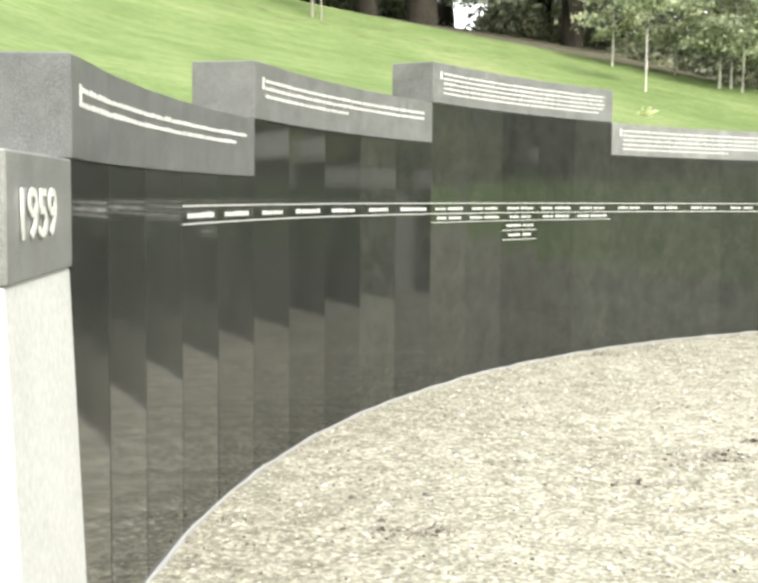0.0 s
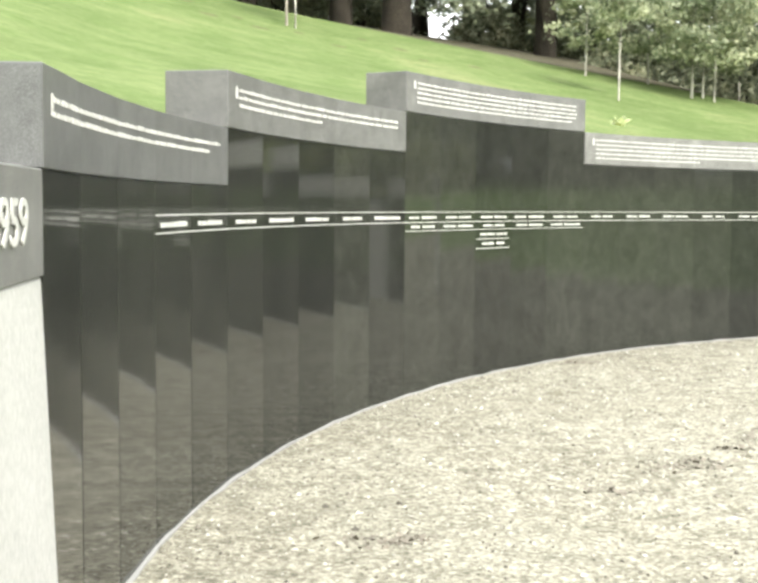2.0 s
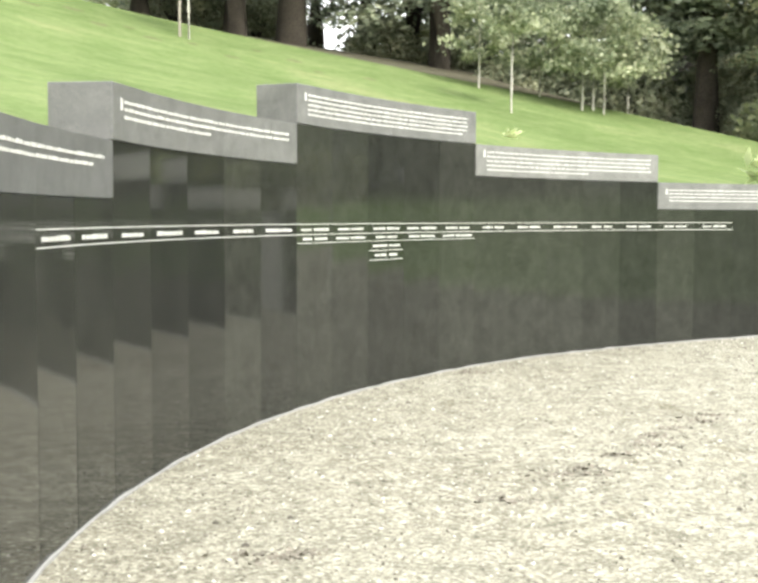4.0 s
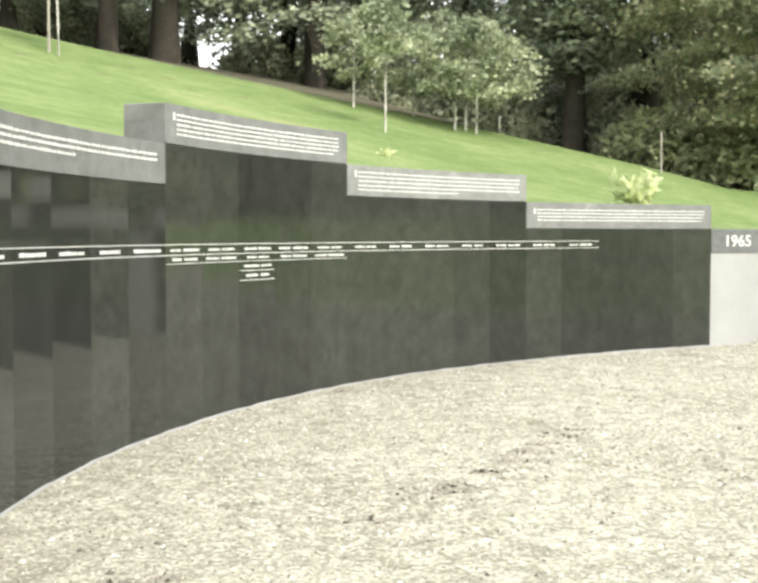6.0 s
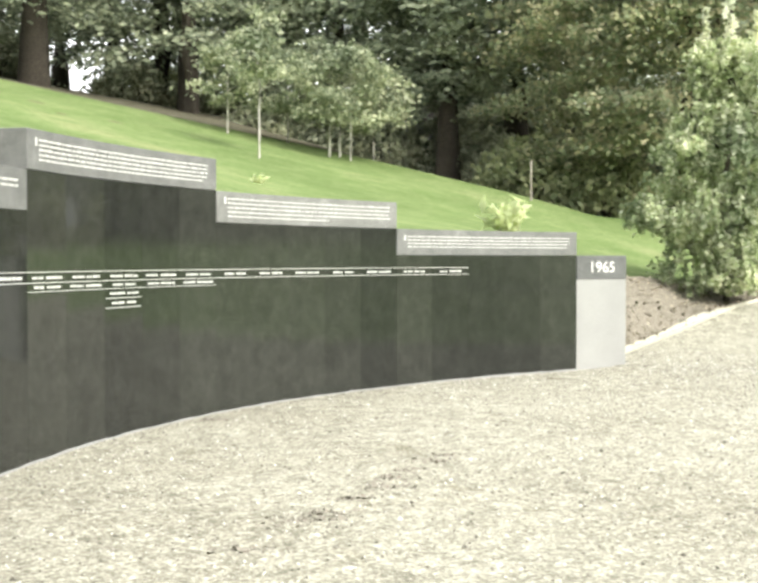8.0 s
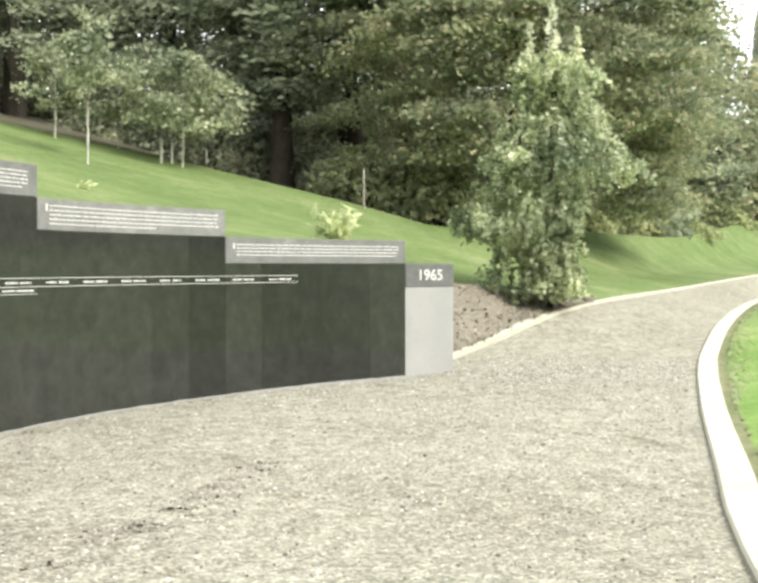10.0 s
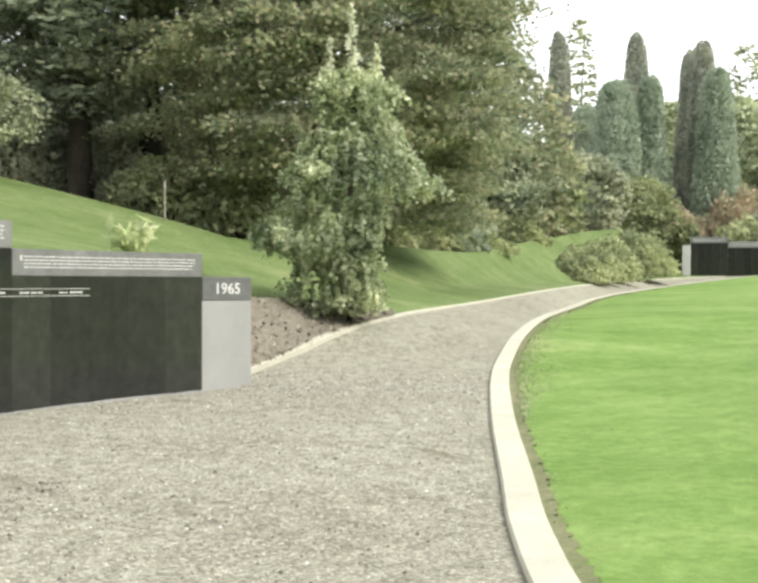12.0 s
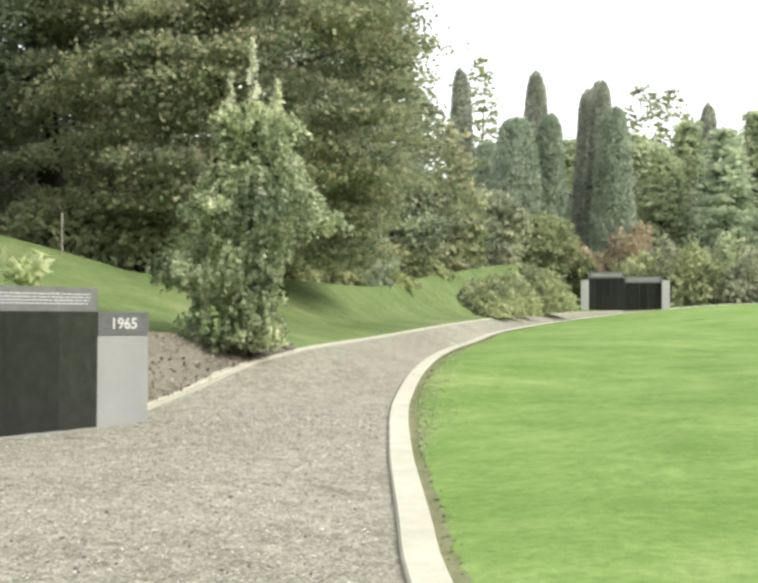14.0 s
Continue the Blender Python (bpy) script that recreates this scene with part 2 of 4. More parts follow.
# ---- mesh helpers ----
def mesh_object(name, verts, faces, mat, parent=None, label="", smooth=False):
    me = bpy.data.meshes.new(name)
    me.from_pydata([tuple(v) for v in verts], [], faces)
    me.materials.append(mat)
    if smooth:
        me.polygons.foreach_set("use_smooth", [True] * len(me.polygons))
    me.update()
    ob = new(name, me)
    if parent is not None:
        ob.parent = parent
    if label:
        ob["label"] = label
    return ob


def part(name, bm, mat, parent, label=""):
    me = bpy.data.meshes.new(name)
    bmesh.ops.recalc_face_normals(bm, faces=bm.faces)
    bm.to_mesh(me)
    bm.free()
    me.materials.append(mat)
    ob = new(name, me)
    ob.parent = parent
    if label:
        ob["label"] = label
    return ob


def empty(name, m=None):
    ob = new(name)
    if m is not None:
        ob.matrix_basis = m
    return ob


def spline(points, sub, closed=False):
    """Catmull-Rom through points, sub steps to a span."""
    pts = np.array(points, float)
    n = len(pts)
    out = []
    for i in range(n if closed else n - 1):
        if closed:
            a, b, c, d = (pts[(i + k) % n] for k in (-1, 0, 1, 2))
        else:
            b, c = pts[i], pts[i + 1]
            a = pts[i - 1] if i else 2 * b - c
            d = pts[i + 2] if i + 2 < n else 2 * c - b
        for k in range(sub):
            t = k / sub
            out.append(0.5 * (2 * b + (c - a) * t + (2 * a - 5 * b + 4 * c - d) * t * t + (3 * b - a - 3 * c + d) * t ** 3))
    if not closed:
        out.append(pts[-1])
    return np.array(out)


def loft(name, rows, mat, closed=True):
    """A sheet through rows of equal length."""
    n = len(rows[0])
    verts = [v for r in rows for v in r]
    faces = []
    for j in range(len(rows) - 1):
        for i in range(n if closed else n - 1):
            k = (i + 1) % n
            faces.append((j * n + i, j * n + k, (j + 1) * n + k, (j + 1) * n + i))
    ob = mesh_object(name, verts, faces, mat, smooth=True)
    bm = bmesh.new()
    bm.from_mesh(ob.data)
    bmesh.ops.recalc_face_normals(bm, faces=bm.faces)
    up = sum(f.normal.z for f in bm.faces)
    if up < 0:
        bmesh.ops.reverse_faces(bm, faces=bm.faces)
    bm.to_mesh(ob.data)
    bm.free()
    return ob


def at(bearing, r, z):
    """A place by compass bearing from the viewing spot, distance and height."""
    b = radians(bearing * 1.0195)
    return (0.4 + r * math.sin(b), -0.1 + r * math.cos(b), z - 0.0022 * r)


# ---- the ground ----
ARC_CENTRE, ARC_RADIUS, ARC_START, PANEL_TURN = (9.242, 4.212), 10.164, 184.05, 3.3585
JOINT_Z = [0.0, 0.035, 0.07, 0.1, 0.11, 0.14]
PILLAR_A, PILLAR_B = (-0.841, 2.696), (8.25, 14.31)
wall_line = np.array([(ARC_CENTRE[0] + ARC_RADIUS * math.cos(radians(ARC_START - PANEL_TURN * i)), ARC_CENTRE[1] + ARC_RADIUS * math.sin(radians(ARC_START - PANEL_TURN * i))) for i in range(26)])
THICK = 0.35


def outward(i):
    a, b = wall_line[max(i - 1, 0)], wall_line[min(i + 1, 25)]
    d = (b - a) / np.linalg.norm(b - a)
    return np.array((-d[1], d[0]))


def behind(i, dist, z):
    q = wall_line[i] + outward(i) * dist
    return (q[0], q[1], z)


# columns round the garden: outer edge of the path, its inner edge, foot of the bank, bank, crest of the bank
COLUMNS = [
    ((-2.0, -14, 0.6), (2.5, -13, 0.5), (-2.3, -14, 0.65), (-4, -14, 1.2), (-25, -14, 6)),
    ((-1.5, -4, 0.0), (3.2, -4, 0.1), (-1.8, -4, 0.3), (-4, -4, 1.6), (-26, 0, 8)),
    ((-1.0, 2.7, 0.0), (3.3, 0.5, 0.05), (-1.17, 2.66, 1.2), (-3.5, 3.5, 2.1), at(-35, 31, 9.2)),
    (behind(0, 0.15, 0.0), (3.5, 2.2, 0.04), behind(0, 0.33, 1.5), behind(0, 2.6, 2.3), at(-18, 32, 8.2)),
    (behind(5, 0.15, 0.035), (4.1, 3.8, 0.04), behind(5, 0.33, 1.75), behind(5, 2.6, 2.4), at(-6, 33, 7.05)),
    (behind(10, 0.15, 0.07), at(40.3, 7.4, 0.05), behind(10, 0.33, 2.0), behind(10, 2.6, 2.6), at(3, 33, 6.05)),
    (behind(15, 0.15, 0.1), at(39.75, 9.5, 0.08), behind(15, 0.33, 2.0), behind(15, 2.6, 2.6), at(11, 33, 5.12)),
    (behind(20, 0.15, 0.11), at(39.3, 12.5, 0.12), behind(20, 0.33, 1.75), behind(20, 2.6, 2.3), at(17, 32, 4.28)),
    (behind(25, 0.15, 0.14), at(39.2, 15.0, 0.18), behind(25, 0.33, 1.5), behind(25, 2.4, 1.95), at(23, 31, 3.4)),
    ((8.28, 14.72, 0.24), at(39.2, 16.3, 0.25), (8.3, 14.9, 0.55), (8.15, 16.4, 1.42), at(25.5, 30.5, 3.0)),
    (at(30.0, 18.6, 0.47), at(39.4, 18.5, 0.36), at(30.0, 18.8, 0.55), at(29.3, 20.6, 1.3), at(28, 30.5, 2.7)),
    (at(34.2, 21.9, 0.93), at(40.2, 23, 0.6), at(34.2, 22.1, 0.98), at(33.6, 24.5, 1.25), at(33.5, 36, 2.8)),
    (at(38.8, 30, 1.14), at(41.3, 29, 0.77), at(38.7, 30.3, 1.18), at(37.8, 33, 1.4), at(38.5, 43, 2.75)),
    (at(42.2, 42, 1.42), at(42.7, 37, 0.88), at(42.1, 42.3, 1.45), at(41.3, 45, 1.6), at(41.3, 56, 3.65)),
    (at(44.4, 58, 1.65), at(44.4, 50, 1.12), at(44.3, 58.3, 1.7), at(44, 60, 1.9), at(45.2, 70, 4.7)),
    (at(47.7, 78, 2.0), at(47.7, 72, 1.6), at(47.6, 78.3, 2.05), at(47.3, 80, 2.2), at(48, 100, 4.4)),
    (at(52, 84, 2.35), at(52, 79, 2.3), at(52, 84.3, 2.4), at(52, 86, 2.5), at(52, 100, 5)),
    (at(57, 88, 2.75), at(57, 84, 2.75), at(57, 88.3, 2.8), at(57, 90, 2.9), at(57, 105, 5)),
    (at(75, 88, 3), at(75, 84, 3), at(75, 88.3, 3.05), at(75, 90, 3.1), at(75, 110, 5)),
    (at(100, 60, 2.5), at(100, 56, 2.5), at(100, 60.3, 2.55), at(100, 62, 2.6), at(100, 85, 5)),
    (at(130, 30, 1.5), at(130, 26, 1.4), at(130, 30.3, 1.55), at(130, 33, 1.8), at(130, 55, 5)),
    (at(158, 18, 0.9), at(155, 13.5, 0.8), at(158, 18.3, 0.95), at(160, 21, 1.3), at(160, 45, 5)),
    (at(177, 16.5, 0.7), at(165, 13, 0.62), at(177, 16.8, 0.75), at(182, 19, 1.1), at(200, 42, 5.4)),
]
SUB = 10
outer, inner, foot, bank, crest = (spline([c[k] for c in COLUMNS], SUB, True) for k in range(5))
centre = np.array(at(57, 42, 1.25))


def blend(a, b, t, sag=0.0):
    r = a + (b - a) * t
    r = r.copy()
    r[:, 2] += sag
    return r


path_sheet = loft("path_gravel", [blend(outer, inner, t) for t in np.linspace(0, 1, 9)], GRAVEL)
tagged(path_sheet, "pale beige gravel path with scuffed worn patches", "gravel path", kind="structure")
lawn_in = loft("lawn_bowl", [blend(inner + (0, 0, 0.01), np.repeat(centre[None], len(inner), 0), t) for t in (0, 0.02, 0.06, 0.15, 0.3, 0.5, 0.75, 0.999)], LAWN)
tagged(lawn_in, "short bright green mown lawn inside the curving path", "lawn", kind="structure")
hump = np.interp(np.arange(len(foot)) / SUB, [0, 2, 8, 10, 12, 15, 16, 22], [0, -0.45, -0.3, -0.2, -0.4, -0.4, 0, 0])
hill_rows = [outer - (0, 0, 0.03), foot, blend(foot, bank, 0.5), bank] + [blend(bank, crest, t, hump * math.sin(math.pi * t)) for t in (0.15, 0.3, 0.45, 0.6, 0.75, 0.9)] + [crest]
hill = loft("lawn_bank", hill_rows, HILL_LAWN)
tagged(hill, "sloping green grass bank rising behind the memorial", "grass bank", kind="structure")
mid = np.array((5.0, 10.0, 0.0))


def height_on(ob):
    """A function that gives the height of a sheet at x, y."""
    tree = BVHTree.FromPolygons([v.co[:] for v in ob.data.vertices], [tuple(f.vertices) for f in ob.data.polygons])
    return lambda x, y: tree.ray_cast(Vector((x, y, 60)), Vector((0, 0, -1)))[0].z


path_height, bank_height = height_on(path_sheet), height_on(hill)


def spread(curve, dist, drop):
    d = curve[:, :2] - mid[:2]
    d /= np.linalg.norm(d, axis=1)[:, None]
    r = curve.copy()
    r[:, :2] += d * dist
    r[:, 2] += drop
    return r


swell = np.interp(np.arange(len(crest)) / SUB, [0, 2, 6, 8, 22], [0.4, 1, 1, 0, 0])
floor_rows = [spread(crest, -0.15, -0.35), spread(crest, 0.05, -0.02), spread(crest, 1.0, 0.02 + 0.16 * swell), spread(crest, 7, 0.1 + 1.18 * swell), spread(crest, 20, -0.2 + 2.2 * swell)]
flat = spread(crest, 220, 0)
flat[:, 2] = 3.0
far = spread(crest, 2500, 0)
far[:, 2] = 0.0
woods = loft("ground", floor_rows + [flat, far], FOREST_FLOOR)
tagged(woods, "brown leaf-strewn woodland floor under the trees", "woodland floor", kind="structure")


def strip(name, line, width, height, mat, first, last, side, taper=None):
    """A kerb along a stretch of a closed line; side points from the line to its far edge."""
    idx = list(range(first, last))
    pts = line[idx]
    tan = np.gradient(pts[:, :2], axis=0)
    tan /= np.linalg.norm(tan, axis=1)[:, None]
    nor = np.stack([-tan[:, 1], tan[:, 0]], 1) * side
    e = 0.018
    prof = [(0, -0.12), (0, height - e), (e, height), (width - e, height), (width, height - e), (width, -0.12)]
    verts, faces = [], []
    for i, p, q in zip(idx, pts, nor):
        thin = 1.0 if taper is None else float(np.interp(i / SUB, *taper))
        for u, v in prof:
            verts.append((p[0] + q[0] * u * thin, p[1] + q[1] * u * thin, p[2] + (v * thin if v > 0 else v)))
    k = len(prof)
    for i in range(len(pts) - 1):
        for j in range(k - 1):
            faces.append((i * k + j, (i + 1) * k + j, (i + 1) * k + j + 1, i * k + j + 1))
    faces += [tuple(range(k)), tuple(range((len(pts) - 1) * k, len(pts) * k))[::-1]]
    return mesh_object(name, verts, faces, mat)


kerb_in = strip("kerb_inner", inner, 0.27, 0.045, KERB, 5, 20 * SUB, -1)
tagged(kerb_in, "pale concrete kerb edging the round lawn", "kerb", kind="structure")
kerb_out = strip("kerb_outer", outer, 0.2, 0.095, KERB, 9 * SUB, 20 * SUB, 1, ([9, 10.3, 11.0, 12.0], [1.0, 1.0, 0.6, 0.5]))
tagged(kerb_out, "pale concrete kerb along the outer path edge", "kerb", kind="structure")

rng_edge = np.random.default_rng(3)
idx_edge = list(range(6, 16 * SUB))
line_e = inner[idx_edge]
fine_e = np.array([np.interp(np.linspace(0, len(line_e) - 1, 1400), np.arange(len(line_e)), line_e[:, c]) for c in range(3)]).T
tan_e = np.gradient(fine_e[:, :2], axis=0)
tan_e /= np.linalg.norm(tan_e, axis=1)[:, None]
nor_e = np.stack([tan_e[:, 1], -tan_e[:, 0]], 1)
wob_e = 0.3 + np.convolve(rng_edge.uniform(0.0, 0.12, 1402), np.ones(3) / 3, "valid")
near_e = np.column_stack([fine_e[:, :2] + nor_e * 0.24, fine_e[:, 2] + 0.032])
far_e = np.column_stack([fine_e[:, :2] + nor_e * wob_e[:, None], fine_e[:, 2] + 0.045])
worn_edge = loft("worn_grass_edge", [near_e, far_e], DRY_GRASS, closed=False)
tagged(worn_edge, "dull worn grass and soil strip beside the kerb", "worn grass", kind="structure")

# mulch bed on the bank beside the end pillar
bed_cols = range(int(8.5 * SUB), int(11.2 * SUB))
bed_rows = []
for t in (0, 0.02, 0.25, 0.5, 0.75, 1.0):
    r = []
    for i in bed_cols:
        f = (i - 8.5 * SUB) / (2.7 * SUB)
        reach = 1.95 * (1 - f) ** 0.75
        v = foot[i] + (bank[i] - foot[i]) * min(1.0, t * reach) if t else outer[i] + np.array((0, 0, 0.01))
        r.append((v[0], v[1], v[2] + 0.05 + 0.04 * noise.noise(Vector(v) * 2)))
    bed_rows.append(r)
bed = loft("mulch_bed", bed_rows, MULCH, closed=False)
tagged(bed, "brown bark mulch bed on the bank by the pillar", "planting bed", kind="structure")


chip_rng = np.random.default_rng(14)
flat_bed = np.array([v for r in bed_rows for v in r]).reshape(len(bed_rows), -1, 3)
chips = []
for k in range(1300):
    u, w = chip_rng.uniform(0, len(bed_rows) - 1.001), chip_rng.uniform(0, flat_bed.shape[1] - 1.001)
    i, j = int(u), int(w)
    q = (flat_bed[i, j] * (1 - u + i) + flat_bed[i + 1, j] * (u - i)) * (1 - w + j) + (flat_bed[i, j + 1] * (1 - u + i) + flat_bed[i + 1, j + 1] * (u - i)) * (w - j)
    chips.append((q[0], q[1], q[2] + 0.012))

# ---- the memorial wall ----
CAP_LOW, CAP_HIGH = 1.652, 0.309
LEVELS = [0, 1, 2, 1, 0]


def prism(bm, outline, z0, z1, bevel=0.0):
    lo = [bm.verts.new((x, y, z0)) for x, y in outline]
    hi = [bm.verts.new((x, y, z1)) for x, y in outline]
    n = len(outline)
    bm.faces.new(lo[::-1])
    bm.faces.new(hi)
    for i in range(n):
        bm.faces.new((lo[i], lo[(i + 1) % n], hi[(i + 1) % n], hi[i]))
    if bevel:
        bmesh.ops.bevel(bm, geom=bm.edges[:], offset=bevel, segments=1, affect="EDGES")


def along(s, out=0.0):
    """A point on the face of the wall, s in panels from its start."""
    s = min(max(s, 0.0), 25.0)
    i = min(int(s), 24)
    f = s - i
    d = wall_line[i + 1] - wall_line[i]
    q = wall_line[i] + d * f
    nrm = np.array((d[1], -d[0])) / np.linalg.norm(d)
    return q + nrm * out


def bars(name, items, mat, parent, out, label=""):
    """Thin raised bars on the wall's face: (from, to, low, high) in panels and metres."""
    verts, faces = [], []
    for s0, s1, z0, z1 in items:
        cuts = [s0] + [k for k in range(math.floor(s0) + 1, math.ceil(s1))] + [s1]
        for a, b in zip(cuts, cuts[1:]):
            if b - a < 0.004:
                continue
            e = 0.0005
            pa, pb, qa, qb = along(a + e, out), along(b - e, out), along(a + e, out - 0.006), along(b - e, out - 0.006)
            k = len(verts)
            for p in (pa, pb, qb, qa):
                verts += [(p[0], p[1], z0), (p[0], p[1], z1)]
            faces += [(k, k + 2, k + 3, k + 1), (k + 2, k + 4, k + 5, k + 3), (k + 6, k, k + 1, k + 7), (k + 1, k + 3, k + 5, k + 7), (k, k + 6, k + 4, k + 2)]
    return mesh_object(name, verts, faces, mat, parent, label)


def words(rng, s0, s1, z, h):
    """A line of words as bars from s0 to s1."""
    out, s = [], s0
    while s < s1 - 0.01:
        w = rng.uniform(0.05, 0.17)
        e = min(s + w, s1)
        rise = rng.uniform(0.75, 1.0)
        out.append((s, e, z - h / 2, z - h / 2 + h * rise))
        s = e + rng.uniform(0.018, 0.03)
    return out


rng = random.Random(4)
memorial = empty("memorial_wall")
tagged(memorial, "curved black granite memorial wall with stepped grey caps", "memorial wall")
for i in range(25):
    a, b = wall_line[i], wall_line[i + 1]
    d = (b - a) / np.linalg.norm(b - a)
    nrm = np.array((-d[1], d[0]))
    turn = rng.uniform(-0.0011, 0.0011)
    if i >= 10:
        turn *= 0.4
    j = 0.0004
    outline = [a + d * j + nrm * turn, b - d * j - nrm * turn, b - d * j + nrm * (THICK - 0.03), a + d * j + nrm * (THICK - 0.03)]
    bm = bmesh.new()
    prism(bm, [tuple(v) for v in outline], -0.3, CAP_LOW + LEVELS[i // 5] * CAP_HIGH, 0.0008)
    part("panel", bm, BLACK_GRANITE, memorial, "polished black granite panel" if i == 0 else "")

CAP_LINES = [
    [(0.22, 4.75, 0.68), (0.22, 4.45, 0.54)],
    [(0.25, 4.75, 0.69), (0.25, 4.75, 0.56), (0.25, 2.6, 0.42)],
    [(0.25, 4.75, 0.74), (0.25, 4.72, 0.62), (0.25, 4.75, 0.5), (0.25, 4.72, 0.38), (0.25, 4.6, 0.26)],
    [(0.25, 4.8, 0.77), (0.25, 4.8, 0.63), (0.25, 4.78, 0.49), (0.25, 4.8, 0.35), (0.25, 3.1, 0.21)],
    [(0.25, 4.8, 0.71), (0.25, 4.8, 0.58), (0.25, 4.76, 0.45), (0.25, 4.72, 0.32)],
]
for k in range(5):
    z0 = CAP_LOW + LEVELS[k] * CAP_HIGH + 0.002
    z1 = z0 + CAP_HIGH - 0.004
    front = [along(5 * k + f * 0.5 + (0.003 if f == 0 else -0.003 if f == 10 else 0), 0.006) for f in range(11)]
    back = [q + outward(min(25, 5 * k + round(f * 0.5))) * (THICK + 0.006) for f, q in enumerate(front)]
    bm = bmesh.new()
    prism(bm, [tuple(v) for v in front] + [tuple(v) for v in back[::-1]], z0, z1, 0.004)
    cap = part("cap_block", bm, GREY_GRANITE, memorial, "honed grey granite cap with white inscription")
    items = [(5 * k + 0.2, 5 * k + 0.25, z0 + CAP_HIGH * (CAP_LINES[k][min(1, len(CAP_LINES[k]) - 1)][2] - 0.03), z0 + CAP_HIGH * (CAP_LINES[k][0][2] + 0.05))]
    size = 0.019 if k < 2 else 0.0165
    for s0, s1, h in CAP_LINES[k]:
        items += words(rng, 5 * k + s0 + 0.045, 5 * k + s1, z0 + CAP_HIGH * h, size)
    bars("inscription", items, WHITE, cap, 0.0085, "lines of small white lettering")

# the band of names
band = [(3.02, 22.0, 1.499, 1.505), (3.02, 22.0, 1.418, 1.424), (10.02, 14.98, 1.351, 1.356), (12.02, 12.95, 1.268, 1.274), (12.02, 12.95, 1.186, 1.192)]
for i in range(3, 22):
    c = i + 0.5
    w = rng.uniform(0.5, 0.74)
    g = rng.uniform(-0.08, 0.08)
    rows_here = [1.46] + ([1.387] if 10 <= i < 15 else []) + ([1.312, 1.23] if i == 12 else [])
    for z in rows_here:
        w = rng.uniform(0.5, 0.78)
        if i < 10:
            band += words(rng, c - w / 2, c + w / 2, z, 0.026)
        else:
            cut = c + rng.uniform(-0.08, 0.06)
            band += words(rng, c - w / 2 - 0.02, cut - 0.03, z, 0.021) + words(rng, cut + 0.03, c + w / 2 + 0.02, z, 0.021)
names_band = bars("name_band", band, WHITE, memorial, 0.0045, "white engraved names between two white lines")


def lettering(name, text, m, width, height, parent, weight):
    cu = bpy.data.curves.new(name, "FONT")
    cu.body = text
    cu.extrude = 0.002
    cu.size = 1.0
    cu.offset = weight
    cu.align_x = "CENTER"
    tmp = new(name, cu)
    bpy.context.view_layer.update()
    me = bpy.data.meshes.new_from_object(tmp.evaluated_get(bpy.context.evaluated_depsgraph_get()))
    bpy.data.objects.remove(tmp)
    co = np.array([v.co[:] for v in me.vertices])
    lo, hi = co.min(0), co.max(0)
    for v in me.vertices:
        v.co = ((v.co.x - (lo[0] + hi[0]) / 2) * width / (hi[0] - lo[0]), (v.co.y - (lo[1] + hi[1]) / 2) * height / (hi[1] - lo[1]), v.co.z)
    me.materials.clear()
    me.materials.append(WHITE)
    ob = new(name, me)
    ob.parent = parent
    ob.matrix_basis = m
    return ob


def pillar(a, b, text, ground, text_at, text_w, text_h, text_z, weight, mat, batter=0.0):
    a, b = np.array(a), np.array(b)
    d = (b - a) / np.linalg.norm(b - a)
    nrm = np.array((-d[1], d[0]))
    p = empty("pillar")
    tagged(p, "concrete end pillar topped by a dark dated granite block", "pillar", group="end pillars")
    shift = nrm * 0.004
    bm = bmesh.new()
    prism(bm, [tuple(v) for v in (a + shift, b + shift, b + nrm * THICK, a + nrm * THICK)], ground - 0.25, 1.339, 0.006)
    for v in bm.verts:
        v.co.x -= nrm[0] * batter * (1.339 - v.co.z)
        v.co.y -= nrm[1] * batter * (1.339 - v.co.z)
    part("shaft", bm, mat, p, "plain pale concrete shaft")
    bm = bmesh.new()
    prism(bm, [tuple(v) for v in (a - shift, b - shift, b + nrm * THICK, a + nrm * THICK)], 1.341, 1.652, 0.005)
    block = part("year_block", bm, GREY_GRANITE, p, "dark honed granite block with white numerals")
    yaw = math.degrees(math.atan2(d[1], d[0]))
    c = a + d * text_at - nrm * 0.009
    lettering("year_numerals", text, pose(c[0], c[1], text_z, 90, 0, yaw), text_w, text_h, block, weight)
    return p


# first shaft gets the paler material: its brighter lit face is painted in
pillar(PILLAR_A, tuple(wall_line[0] - (wall_line[0] - np.array(PILLAR_A)) * 0.006), "1959", -0.06, 0.34, 0.42, 0.127, 1.503, 0.012, RENDER_AND_LIT, 0.042)
pillar(tuple(wall_line[25] + (np.array(PILLAR_B) - wall_line[25]) * 0.006), PILLAR_B, "1965", 0.2, 0.41, 0.37, 0.15, 1.5, 0.017, CONCRETE)

